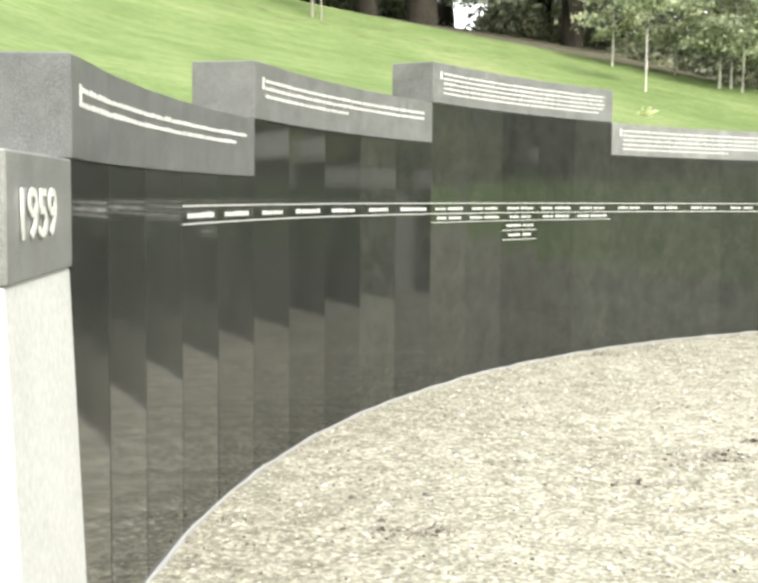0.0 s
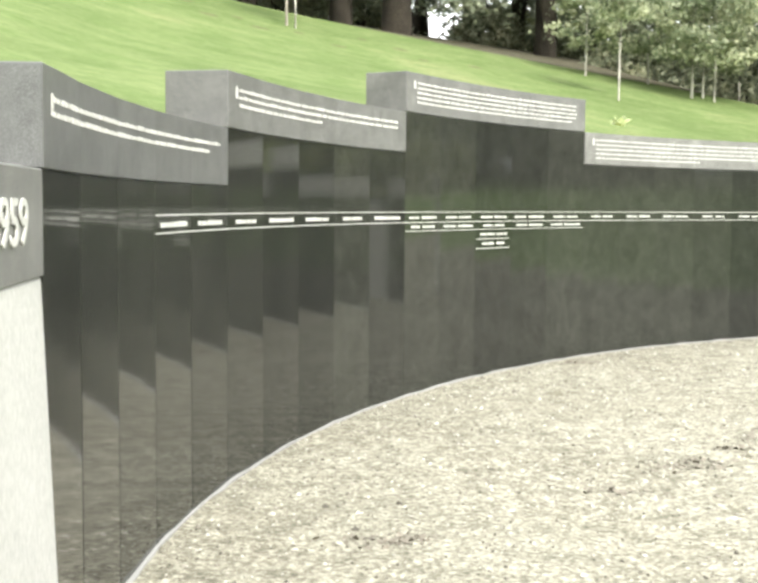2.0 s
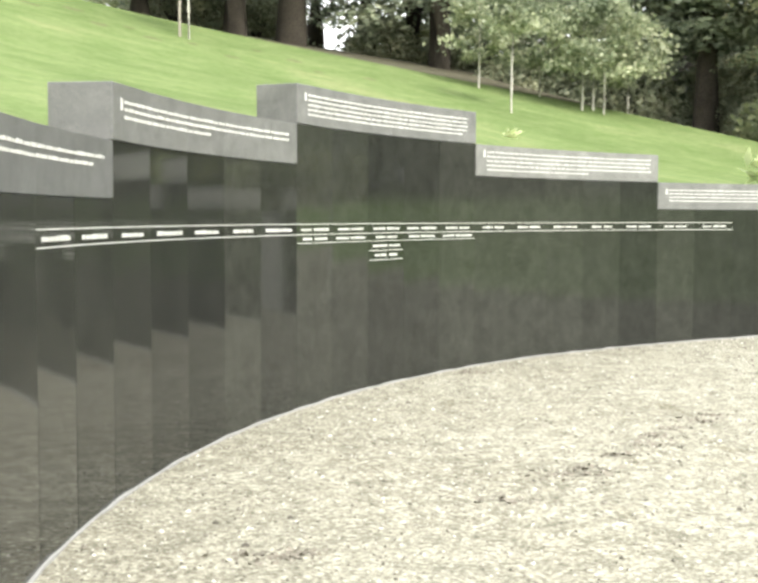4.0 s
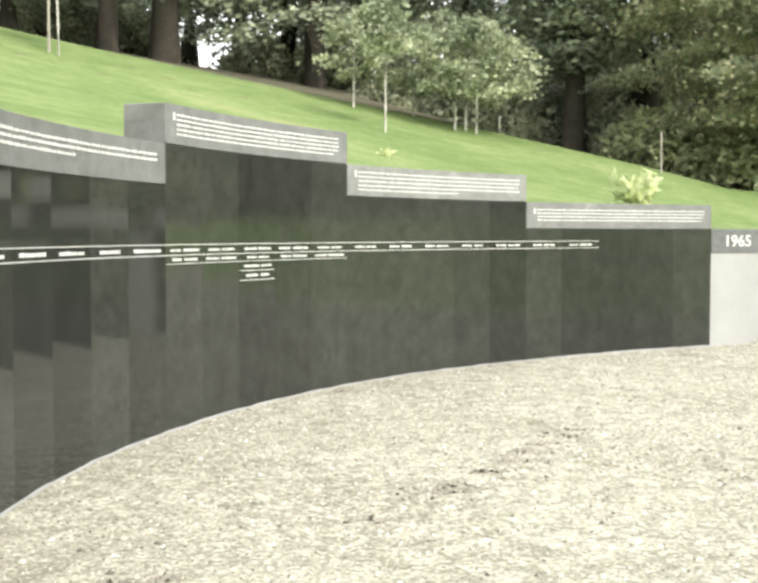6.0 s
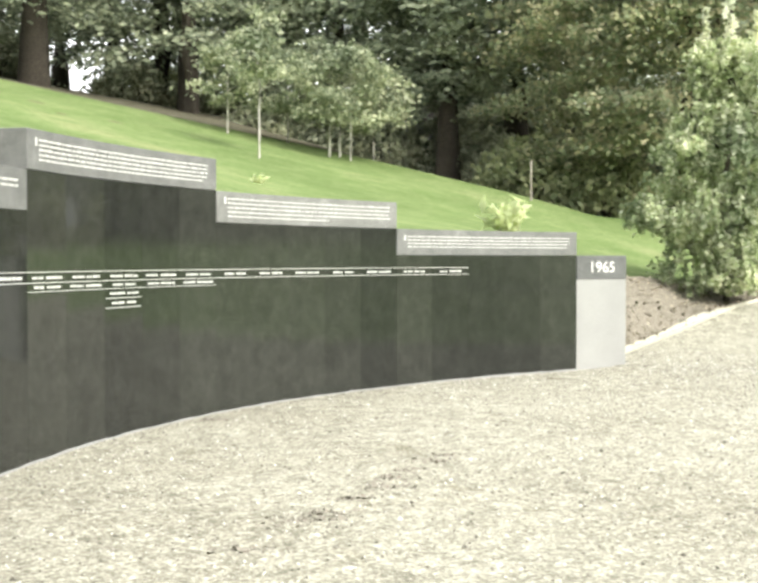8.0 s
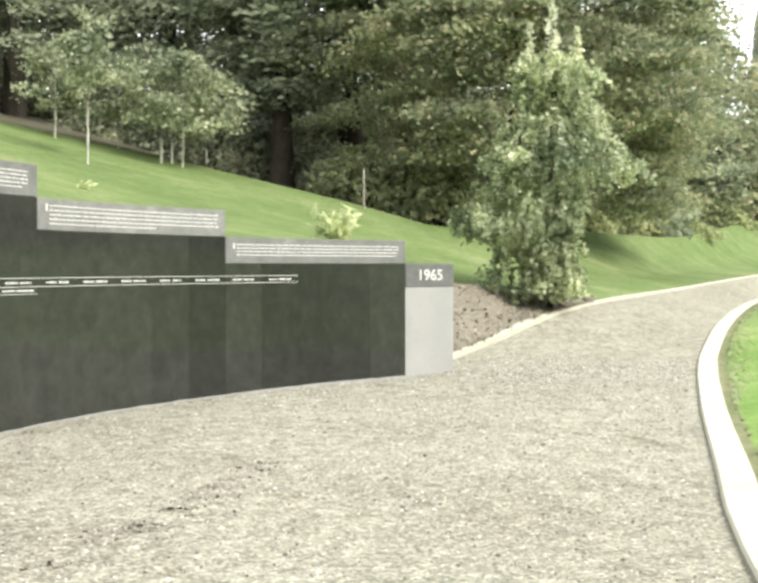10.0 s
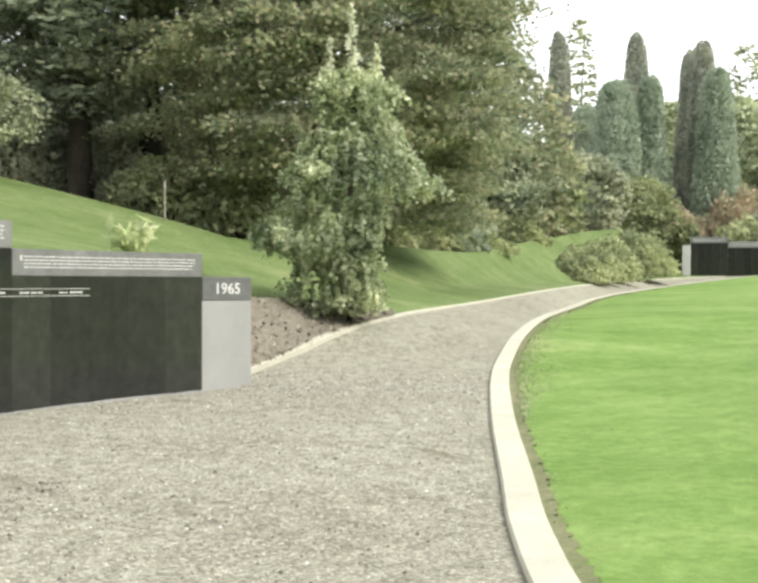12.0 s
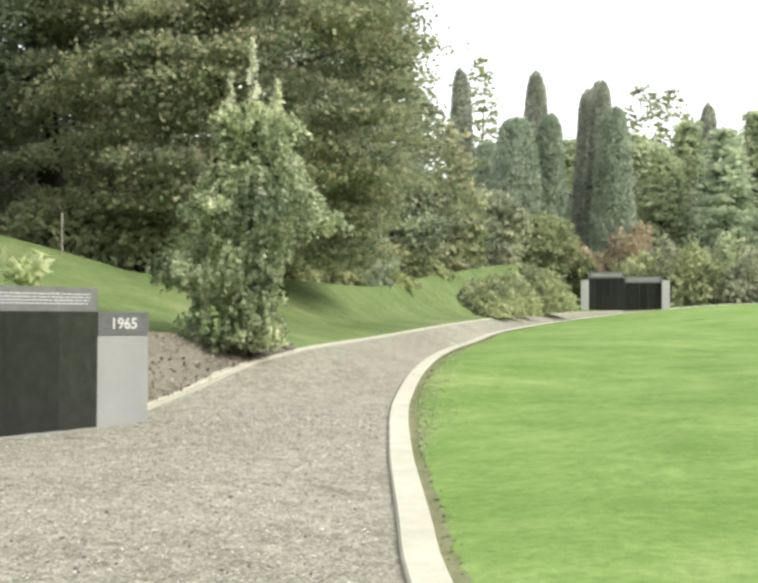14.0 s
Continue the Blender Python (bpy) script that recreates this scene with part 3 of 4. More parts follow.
# thin pale edging along the foot of the wall
edge_pts = [(along(s, 0.0), float(np.interp(s, [0, 5, 10, 15, 20, 25], JOINT_Z))) for s in np.linspace(0, 25, 101)]
ev, ef = [], []
for i, (q, z) in enumerate(edge_pts):
    o = along(i * 0.25, rng.uniform(0.008, 0.026))
    z += rng.uniform(-0.006, 0.006)
    ev += [(q[0], q[1], z - 0.08), (q[0], q[1], z + 0.012), (o[0], o[1], z + 0.01), (o[0], o[1], z - 0.08)]
    if i:
        k = 4 * i
        ef += [(k - 4 + j, k + j, k + j + 1, k - 4 + j + 1) for j in range(3)]
edging = mesh_object("edging", ev, ef, CONCRETE)
tagged(edging, "thin pale edging strip along the wall foot", "edging", kind="structure")


# ---- trees and shrubs ----
def leaf_mesh(name, centres, size, mat, seed, flat=0.5, droop=0.0, length=1.5, parent=None, lie=False):
    """Many folded leaves, one island each, at the given centres."""
    g = np.random.default_rng(seed)
    c = np.asarray(centres, float)
    n = len(c)
    u = g.normal(size=(n, 3))
    u[:, 2] = u[:, 2] * flat - droop
    u /= np.linalg.norm(u, axis=1)[:, None]
    w = g.normal(size=(n, 3))
    w[:, 2] *= flat
    if lie:
        w = w * 0.3 + (0, 0, 1)
    v = np.cross(u, w)
    v /= np.linalg.norm(v, axis=1)[:, None] + 1e-9
    s = size * g.uniform(0.6, 1.35, (n, 1))
    nn = np.cross(u, v)
    verts = np.stack([c - u * s * length / 2, c + v * s / 2 + nn * s * 0.12, c + u * s * length / 2, c - v * s / 2 + nn * s * 0.12], 1).reshape(-1, 3)
    me = bpy.data.meshes.new(name)
    me.vertices.add(4 * n)
    me.vertices.foreach_set("co", verts.ravel())
    me.loops.add(4 * n)
    me.loops.foreach_set("vertex_index", np.arange(4 * n, dtype=np.int32))
    me.polygons.add(n)
    me.polygons.foreach_set("loop_start", np.arange(0, 4 * n, 4, dtype=np.int32))
    me.materials.append(mat)
    me.update(calc_edges=True)
    ob = new(name, me)
    if parent is not None:
        ob.parent = parent
    return ob


def tube(name, pts, radii, mat, parent, sides=8):
    verts, faces = [], []
    pts = [Vector(p) for p in pts]
    for i, p in enumerate(pts):
        t = (pts[min(i + 1, len(pts) - 1)] - pts[max(i - 1, 0)]).normalized()
        q = t.to_track_quat("Z", "Y")
        for k in range(sides):
            a = 2 * math.pi * k / sides
            r = radii[i] * (1 + 0.12 * noise.noise(p * 2 + Vector((k, 0, 0))))
            verts.append(p + q @ Vector((math.cos(a) * r, math.sin(a) * r, 0)))
    for i in range(len(pts) - 1):
        for k in range(sides):
            m = (k + 1) % sides
            faces.append((i * sides + k, i * sides + m, (i + 1) * sides + m, (i + 1) * sides + k))
    faces.append(tuple(range((len(pts) - 1) * sides, len(pts) * sides)))
    return mesh_object(name, verts, faces, mat, parent, smooth=True)


def trunk_and_limbs(tree, g, height, girth, bark, limbs, start, reach, rise, lean=0.0):
    pts = [(lean * h * height + g.normal(0, 0.012) * height * h, g.normal(0, 0.012) * height * h, h * height) for h in np.linspace(0, 1, 7)]
    pts[0] = (0, 0, -0.4)
    radii = [girth * (1.25 if i == 0 else 1.0) * (1 - 0.93 * i / 6) for i in range(7)]
    tube("trunk", pts, radii, bark, tree)
    for k in range(limbs):
        h = start + (0.93 - start) * (k + g.uniform(0, 0.8)) / limbs
        i = min(int(h * 6), 5)
        a, b = np.array(pts[i]), np.array(pts[i + 1])
        p = a + (b - a) * (h * 6 - i)
        p[2] = max(p[2], 0.2)
        ang = k * 2.4 + g.uniform(-0.5, 0.5)
        d = np.array((math.cos(ang), math.sin(ang), rise))
        ln = reach * (1 - 0.6 * (h - start) / (1 - start)) * g.uniform(0.7, 1.0)
        r0 = girth * 0.42 * (1 - 0.7 * h)
        tube("limb", [p, p + d * ln * 0.5 + (0, 0, 0.06 * ln), p + d * ln], [r0, r0 * 0.6, r0 * 0.15], bark, tree, 6)


def clumps(g, envelope, count, per, spread_xy, spread_z, z0, z1, shell=0.55):
    """Leaf centres in clumps that fill an envelope: envelope(h) gives the radius at h of the crown's height."""
    out = []
    for _ in range(count):
        h = g.uniform(0, 1)
        rad = envelope(h)
        a = g.uniform(0, 2 * math.pi)
        r = rad * (shell + (1 - shell) * math.sqrt(g.uniform(0, 1))) * g.uniform(0.8, 1.08)
        c = np.array((r * math.cos(a), r * math.sin(a), z0 + h * (z1 - z0)))
        k = max(3, int(per * g.uniform(0.5, 1.4)))
        off = g.normal(size=(k, 3)) * (spread_xy, spread_xy, spread_z)
        rr = np.hypot(off[:, 0], off[:, 1])
        off[:, 2] -= 0.25 * rr
        out.append(c + off)
    return np.concatenate(out)


def broadleaf(place, seed, height, radius, low, mat, bark, girth, count, per, leaf, label, category="tree", profile=None, group="", clump=0.5, limbs=8, tilt=0.5):
    g = np.random.default_rng(seed)
    tree = empty("tree", pose(*place, 0, 0, g.uniform(0, 360)))
    tagged(tree, label, category, group)
    trunk_and_limbs(tree, g, height * 0.9, girth, bark, limbs, 0.25, radius * 0.9, 0.45)
    env = profile or (lambda h: radius * (math.sin(math.pi * min(1.0, 0.12 + 0.88 * h)) ** 0.6 + 0.05))
    leaf_mesh("crown", clumps(g, env, count, per, clump, clump * 0.25, low, height, 0.72), leaf, mat, seed + 1, tilt, 0.2, parent=tree)
    return tree


def conifer(place, seed, height, radius, low, mat, girth, count, per, leaf, label, group="", profile=None, clump=0.55):
    g = np.random.default_rng(seed)
    tree = empty("conifer", pose(*place, 0, 0, g.uniform(0, 360)))
    tagged(tree, label, "conifer tree", group)
    trunk_and_limbs(tree, g, height, girth, BARK, 10, 0.3, radius * 0.85, -0.05)
    env = profile or (lambda h: radius * (1.02 - h) ** 0.75)
    leaf_mesh("crown", clumps(g, env, count, per, clump, clump * 0.28, low, height, 0.45), leaf, mat, seed + 1, 0.35, 0.2, 2.6, parent=tree)
    return tree


def shrub(place, seed, sx, sy, sz, mat, count, leaf, label, category="shrub"):
    g = np.random.default_rng(seed)
    ob = empty("shrub", pose(*place, 0, 0, 0))
    tagged(ob, label, category)
    d = g.normal(size=(count, 3))
    d /= np.linalg.norm(d, axis=1)[:, None]
    d[:, 2] = np.abs(d[:, 2])
    wob = np.array([1 + 0.28 * noise.noise(Vector(v) * 2.3 + Vector((seed, 0, 0))) + 0.15 * noise.noise(Vector(v) * 6) for v in d])
    r = wob * g.uniform(0.72, 1.03, count)
    leaf_mesh("foliage", d * r[:, None] * (sx / 2, sy / 2, sz), leaf, mat, seed + 1, 0.8, 0.0, 1.6, parent=ob)
    for k in range(5 if sz > 1 else 2):
        a = k * 1.3
        tube("stem", [(0, 0, -0.15), (0.15 * sx * math.cos(a), 0.15 * sy * math.sin(a), 0.4 * sz), (0.3 * sx * math.cos(a), 0.3 * sy * math.sin(a), 0.8 * sz)], [0.02 * sz + 0.01, 0.015 * sz + 0.006, 0.004], BARK, ob, 5)
    return ob


# dark conifers along the crest
FIR = "tall dark conifer with a bare lower trunk"
firs = []
for k in range(3):
    firs.append(conifer(at(-200 - 8 * k, 60, 4.5), 50 + k, 17, 4.2, 3.2 - 0.6 * k, CONIFER, 0.42, 330, 62, 0.105, FIR, "woodland conifers"))
FIR_SPOTS = [(-24, 36, 9), (-19, 40, 8.6), (-14, 37, 8.0), (-9.5, 41, 7.6), (-5.5, 38, 7.2), (-1.3, 36.5, 7.0), (1.3, 37, 6.6), (7.0, 44, 6.2), (8.2, 38.5, 5.8),
             (12.0, 42, 5.3), (15.0, 39, 4.9), (16.2, 44, 4.6), (23.3, 42, 3.9), (26.0, 46, 3.6), (37.6, 57, 3.0)]
for k, (b, r, z) in enumerate(FIR_SPOTS):
    s = 0.85 + 0.3 * ((k * 7) % 5) / 4
    copy_thing(firs[k % 3], pose(*at(b, r, z), 0, 0, 47 * k) @ Matrix.Scale(s, 4))
# a big fir whose boughs hang over a dark bare trunk
conifer(at(20.2, 36.5, 4.0), 61, 17, 3.6, 2.7, CONIFER, 0.37, 520, 95, 0.1, "large dark fir with drooping blue-green boughs", "woodland conifers", lambda h: 1.35 + 2.4 * min(1.0, 3.2 * h) * (1.05 - h), 0.5)
# low growth between the trunks, along the crest
low_bush = shrub(at(16.6, 37.5, 4.5), 75, 3.6, 2.6, 1.7, UNDERWOOD, 3000, 0.12, "low grey-green undergrowth beneath the woodland edge", "bush")
for k, (b, r, z, s) in enumerate([(11.6, 38, 5.2, 0.9), (13.2, 39, 5.0, 1.1), (14.9, 38.5, 4.7, 0.95), (18.3, 38.5, 4.2, 0.45), (19.4, 40, 4.1, 0.55), (21.8, 37.5, 3.9, 1.1), (21.4, 43, 3.9, 2.0), (22.9, 45, 3.7, 2.1), (22.0, 50, 3.7, 3.0), (24.0, 51, 3.6, 3.0), (9.3, 41, 5.7, 1.0), (23.2, 36, 3.7, 0.9), (-0.2, 44, 8.2, 1.0), (-4.0, 43, 8.6, 1.0), (5.6, 43, 7.3, 0.9)]):
    copy_thing(low_bush, pose(*at(b, r, z - 0.15), 0, 0, 67 * k) @ Matrix.Scale(s, 4))
# understorey behind them
bush_a = shrub(at(-170, 62, 4.8), 71, 8, 6, 3.4, CONIFER, 5000, 0.2, "dense dark undergrowth bush beneath woodland trees", "bush")
bush_b = shrub(at(-150, 62, 4.8), 73, 9, 6, 4.4, MIXED, 5000, 0.22, "dense shaded green bush among woodland trees", "bush")
for k in range(9):
    b = -25 + 6.4 * k + (3.4 if k == 7 else 0)
    z = np.interp(b, [-26, -6, 11, 28], [8.6, 7.1, 5.0, 2.9])
    copy_thing((bush_a, bush_b)[k % 2], pose(*at(b, 50 + 3 * math.sin(5 * k), z - 0.3), 0, 0, 63 * k))

for k, (b, r, z) in enumerate([(26.5, 47, 3.0), (29.5, 44, 2.7), (32.5, 45, 2.7), (35.0, 47, 2.7), (36.6, 62, 2.9), (31.0, 50, 2.8), (38.9, 74, 3.4), (-2.0, 49, 7.3), (34.0, 54, 2.8)]):
    copy_thing((bush_b, bush_a)[k % 2], pose(*at(b, r, z - 0.3), 0, 0, 81 * k) @ Matrix.Scale(1.15, 4))
for k, (b, r, z) in enumerate([(28.0, 51, 3.0), (31.5, 54, 2.8), (35.2, 58, 2.9), (4.8, 47, 6.3), (-3.5, 46, 7.3), (10.2, 48, 5.6), (2.6, 50, 6.6)]):
    copy_thing(firs[k % 3], pose(*at(b, r, z), 0, 0, 61 * k) @ Matrix.Scale(1.0, 4))

# the great spreading tree
broadleaf(at(31.4, 35, 2.7), 11, 15.5, 5.2, 0.75, BEECH, BARK, 0.5, 520, 400, 0.098, "large spreading tree with bronze-green leaves to the ground", "tree",
          lambda h: 5.4 * (min(1.0, 0.78 + 1.2 * h) if h < 0.4 else max(0.1, 1.0 - 0.9 * (h - 0.4) ** 1.6)), clump=0.5, limbs=12, tilt=0.42)


# the weeping tree by the bed
def weeping_tree(place):
    g = np.random.default_rng(21)
    tree = empty("weeping_tree", pose(*place, 0, 0, 0))
    tagged(tree, "young weeping tree with drooping fresh green foliage", "tree")
    pts = [(0, 0, -0.4), (0.03, 0, 0.6), (-0.05, 0.02, 1.6), (0.04, 0, 2.7), (0.1, 0, 3.7), (0.06, 0, 4.6), (0.08, 0, 5.25)]
    tube("trunk", pts, [0.09, 0.075, 0.065, 0.055, 0.045, 0.03, 0.01], BARK, tree)
    leaves = []
    ca, sa = math.cos(radians(-33)), math.sin(radians(-33))
    # height, reach to one side and to the other
    outline = np.array([(0.1, 0.35, 0.25), (0.35, 0.9, 0.5), (0.7, 1.15, 0.38), (1.1, 1.0, 0.34), (1.3, 1.5, 0.36), (1.5, 1.85, 0.4), (1.7, 1.4, 0.42), (2.1, 1.12, 0.5), (2.28, 1.1, 1.65), (2.45, 1.12, 1.55), (2.7, 1.05, 1.32), (3.0, 0.8, 1.08), (3.3, 0.5, 0.85), (3.55, 0.38, 0.62), (3.8, 0.6, 0.95), (4.05, 0.62, 0.85), (4.25, 0.4, 0.45), (4.35, 0.15, 0.2)])
    for k in range(820):
        h = min(4.3, max(0.12, g.choice([4.2, 4.05, 3.85, 3.5, 3.2, 2.95, 2.75, 2.6, 2.45, 2.35, 1.95, 1.7, 1.5, 1.4, 1.15, 0.9, 0.65, 0.4]) + g.normal(0, 0.1)))
        ang = g.uniform(0, 2 * math.pi)
        side = math.cos(ang)
        left, right = np.interp(h, outline[:, 0], outline[:, 1]), np.interp(h, outline[:, 0], outline[:, 2])
        reach = (left if side < 0 else right) * abs(side) + 0.7 * (left + right) / 2 * (1 - abs(side))
        rr = reach * g.uniform(0.12, 1.04) ** 0.5
        lx, ly = rr * side, rr * math.sin(ang)
        c = np.array((lx * ca - ly * sa, lx * sa + ly * ca, h))
        strands = g.integers(2, 5)
        for _ in range(strands):
            n = int(g.uniform(7, 15))
            t = np.linspace(0, 1, n)[:, None]
            o = g.normal(size=3) * (0.09, 0.09, 0.04)
            swing = np.array((c[0] * 0.1, c[1] * 0.1, -g.uniform(0.1, 0.26)))
            q = c + o + t * swing + g.normal(size=(n, 3)) * 0.022
            q[:, 2] = np.maximum(q[:, 2], 0.06)
            leaves.append(q)
        if k % 24 == 0:
            tube("limb", [(0, 0, max(0.1, h - 0.35)), (c[0] * 0.5, c[1] * 0.5, h + 0.08), tuple(c)], [0.022, 0.013, 0.004], BARK, tree, 5)
    shoots = []
    for ox, z0, z1 in ((-0.35, 3.95, 4.85), (0.02, 4.1, 5.45), (0.46, 3.9, 4.75)):
        n = 130
        t = np.linspace(0, 1, n)
        p = np.stack([np.full(n, ox * ca), np.full(n, ox * sa), z0 + (z1 - z0) * t], 1)
        shoots.append(p + g.normal(size=(n, 3)) * 0.062 * (1.15 - t)[:, None])
        tube("limb", [(0.06, 0, z0 - 0.4), (ox * ca, ox * sa, z0), (ox * ca, ox * sa, z1)], [0.02, 0.014, 0.005], BARK, tree, 5)
    leaf_mesh("crown", np.concatenate(leaves), 0.066, WEEPING, 22, 0.7, 0.25, 1.6, parent=tree)
    for k, q in enumerate(shoots):
        tuft = leaf_mesh("foliage", q, 0.085, PALE_LEADER, 23 + k, 0.7, 0.25, 1.6, parent=tree)
        tagged(tuft, "pale upright leading shoot")
    return tree


weeping_tree(at(32.6, 20.9, 1.0))


# young staked trees on the bank
def sapling(place, seed, height, radius, low, label):
    g = np.random.default_rng(seed)
    tree = empty("young_tree", pose(*place, 0, 0, 0))
    tagged(tree, label, "young tree", group="young trees on the bank")
    trunk_and_limbs(tree, g, height * 0.95, 0.036, PALE_BARK, 6, 0.45, radius * 0.8, 0.5)
    leaf_mesh("crown", clumps(g, lambda h: radius * (0.35 + 0.75 * math.sin(math.pi * (0.15 + 0.8 * h))), int(10 + 16 * radius), 66, 0.19, 0.085, low, height, 0.35), 0.09, YOUNG, seed + 1, 0.7, 0.2, parent=tree)
    return tree


SAP = "slender young tree with pale green leaves"
for k, (b, r, z, h, rad, low) in enumerate([(9.9, 31.8, 5.05, 2.3, 0.8, 0.8), (11.3, 27.5, 3.98, 3.4, 0.32, 2.0), (12.7, 32.5, 4.8, 2.5, 1.1, 0.9), (14.6, 31, 4.45, 2.9, 1.35, 1.0), (15.1, 31.4, 4.42, 2.7, 1.3, 1.0), (15.6, 31, 4.35, 2.6, 1.4, 0.8), (16.7, 32.5, 4.4, 2.4, 1.1, 0.7)]):
    sapling(at(b, r, z), 31 + k, h, rad, low, SAP)
sapling(at(-3.5, 29, 5.85), 39, 4.2, 0.9, 2.2, SAP)


def stake(place, height, rad, label):
    s = empty("stake", pose(*place, 0, 0, 0))
    tagged(s, label, "post")
    tube("post", [(0, 0, -0.3), (0, 0, height * 0.5), (0, 0, height)], [rad, rad, rad * 0.9], WOOD, s, 8)
    return s


stake(at(-3.9, 29.2, 5.9), 1.8, 0.035, "thin pale wooden tree stake on the bank")
stake(at(24.0, 30.3, 3.35), 0.8, 0.026, "short weathered wooden post at the woodland edge")


def leafy_plant(place, seed, height, width, shoots, leaf, label):
    g = np.random.default_rng(seed)
    ob = empty("plant", pose(*place, 0, 0, 0))
    tagged(ob, label, "plant")
    leaves = []
    for k in range(shoots):
        a = k * 2.4
        d = np.array((math.cos(a) * width / 2, math.sin(a) * width / 2, 0)) * g.uniform(0.35, 1.0)
        top = d + (0, 0, height * g.uniform(0.65, 1.0) * (1.1 - 0.3 * np.linalg.norm(d) / (width / 2)))
        tube("stem", [(0, 0, -0.1), d * 0.35 + (0, 0, top[2] * 0.5), top], [0.012, 0.009, 0.004], LIME, ob, 5)
        for t in np.linspace(0.3, 1.0, 8):
            leaves.append(d * t ** 1.4 + np.array((0, 0, top[2] * t)) + g.normal(size=3) * 0.03)
    leaf_mesh("foliage", leaves, leaf, LIME, seed + 1, 0.6, -0.25, 2.4, parent=ob)
    return ob


leafy_plant(at(22.7, 18.8, 1.95), 81, 0.62, 0.8, 12, 0.13, "small bright yellow-green leafy shrub on the bank")
leafy_plant(at(11.1, 22, 3.02), 83, 0.16, 0.42, 7, 0.05, "tiny pale plant in the grass")

# ---- beyond the bend of the path ----
for k, (b, r, sx, sz) in enumerate([(43.15, 55.0, 4.0, 1.25), (43.7, 57.5, 4.2, 1.7), (44.3, 61.0, 4.8, 2.1)]):
    x, y, _ = at(b, r, 0)
    shrub((x, y, bank_height(x, y) - 0.1), 95 + 40 * k, sx, 2.2, sz, OLIVE, 5000, 0.13, "low spreading olive-green shrub beside the path")
shrub(at(45.3, 69.0, 2.05), 97, 7.0, 4.0, 2.6, OLIVE, 11000, 0.14, "broad rounded olive-green shrub beside the path")
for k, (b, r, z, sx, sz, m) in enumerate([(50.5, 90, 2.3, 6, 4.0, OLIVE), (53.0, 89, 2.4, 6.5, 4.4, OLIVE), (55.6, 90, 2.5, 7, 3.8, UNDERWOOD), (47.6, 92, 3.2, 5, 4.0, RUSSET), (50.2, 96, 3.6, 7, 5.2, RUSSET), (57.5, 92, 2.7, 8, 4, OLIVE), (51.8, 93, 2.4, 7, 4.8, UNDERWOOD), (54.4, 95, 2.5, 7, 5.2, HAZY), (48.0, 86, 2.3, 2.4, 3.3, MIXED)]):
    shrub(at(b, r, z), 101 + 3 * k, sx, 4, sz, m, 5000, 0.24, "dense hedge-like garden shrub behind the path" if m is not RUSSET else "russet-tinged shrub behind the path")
for k, (b, r, z, sx, sz) in enumerate([(33.5, 40, 2.7, 3.5, 1.1), (35.8, 43.5, 2.7, 4, 1.0), (38.2, 47, 2.75, 4, 0.9), (40.2, 56, 3.3, 4, 1.3), (27.5, 33, 2.9, 3.5, 1.6), (24.6, 33.5, 3.2, 4, 1.8)]):
    shrub(at(b, r, z), 131 + 3 * k, sx, 2.5, sz, MIXED, 2200, 0.14, "low dark green shrub at the woodland edge")
for k, (b, r, z, h, rad) in enumerate([(41.6, 66, 3.9, 5.6, 2.0), (43.4, 76, 4.6, 5.2, 2.3), (46.0, 86, 4.5, 4.6, 2.3), (40.3, 62, 3.3, 9.6, 2.9), (38.6, 58, 3.0, 10.5, 2.6)]):
    broadleaf(at(b, r, z), 151 + 3 * k, h, rad, 0.3, (MIXED, UNDERWOOD, MIXED, BEECH, BEECH)[k], BARK, 0.14, 130, 45, 0.22, "rounded leafy green garden tree", "tree", clump=0.4)


def cypress(place, seed, height, radius, mat, label):
    """A smooth narrow column, broad at the foot, of small upright sprays."""
    g = np.random.default_rng(seed)
    tree = empty("cypress", pose(*place, 0, 0, g.uniform(0, 360)))
    tagged(tree, label, "cypress tree", "columnar cypresses")
    tube("trunk", [(0, 0, -0.4), (0, 0, height * 0.5), (0, 0, height * 0.95)], [0.14, 0.08, 0.02], BARK, tree)
    n = 15000
    h = g.uniform(0, 1, n)
    a = g.uniform(0, 2 * math.pi, n)
    rough = np.array([noise.noise(Vector((1.6 * math.cos(q), 1.6 * math.sin(q), 3.2 * t + seed))) for q, t in zip(a, h)])
    rad = np.interp(h, [0, 0.1, 0.5, 0.8, 0.93, 0.98, 1.0], [1.05, 1.12, 0.96, 0.74, 0.56, 0.4, 0.12])
    rr = radius * (rad * (1 + 0.16 * rough) * g.uniform(0.82, 1.03, n) + g.normal(0, 0.02, n))
    top = height * (1 + 0.025 * rough)
    leaf_mesh("crown", np.stack([rr * np.cos(a), rr * np.sin(a), 0.1 + h * top], 1), 0.17, mat, seed + 1, 1.3, -0.9, 2.4, parent=tree)
    return tree


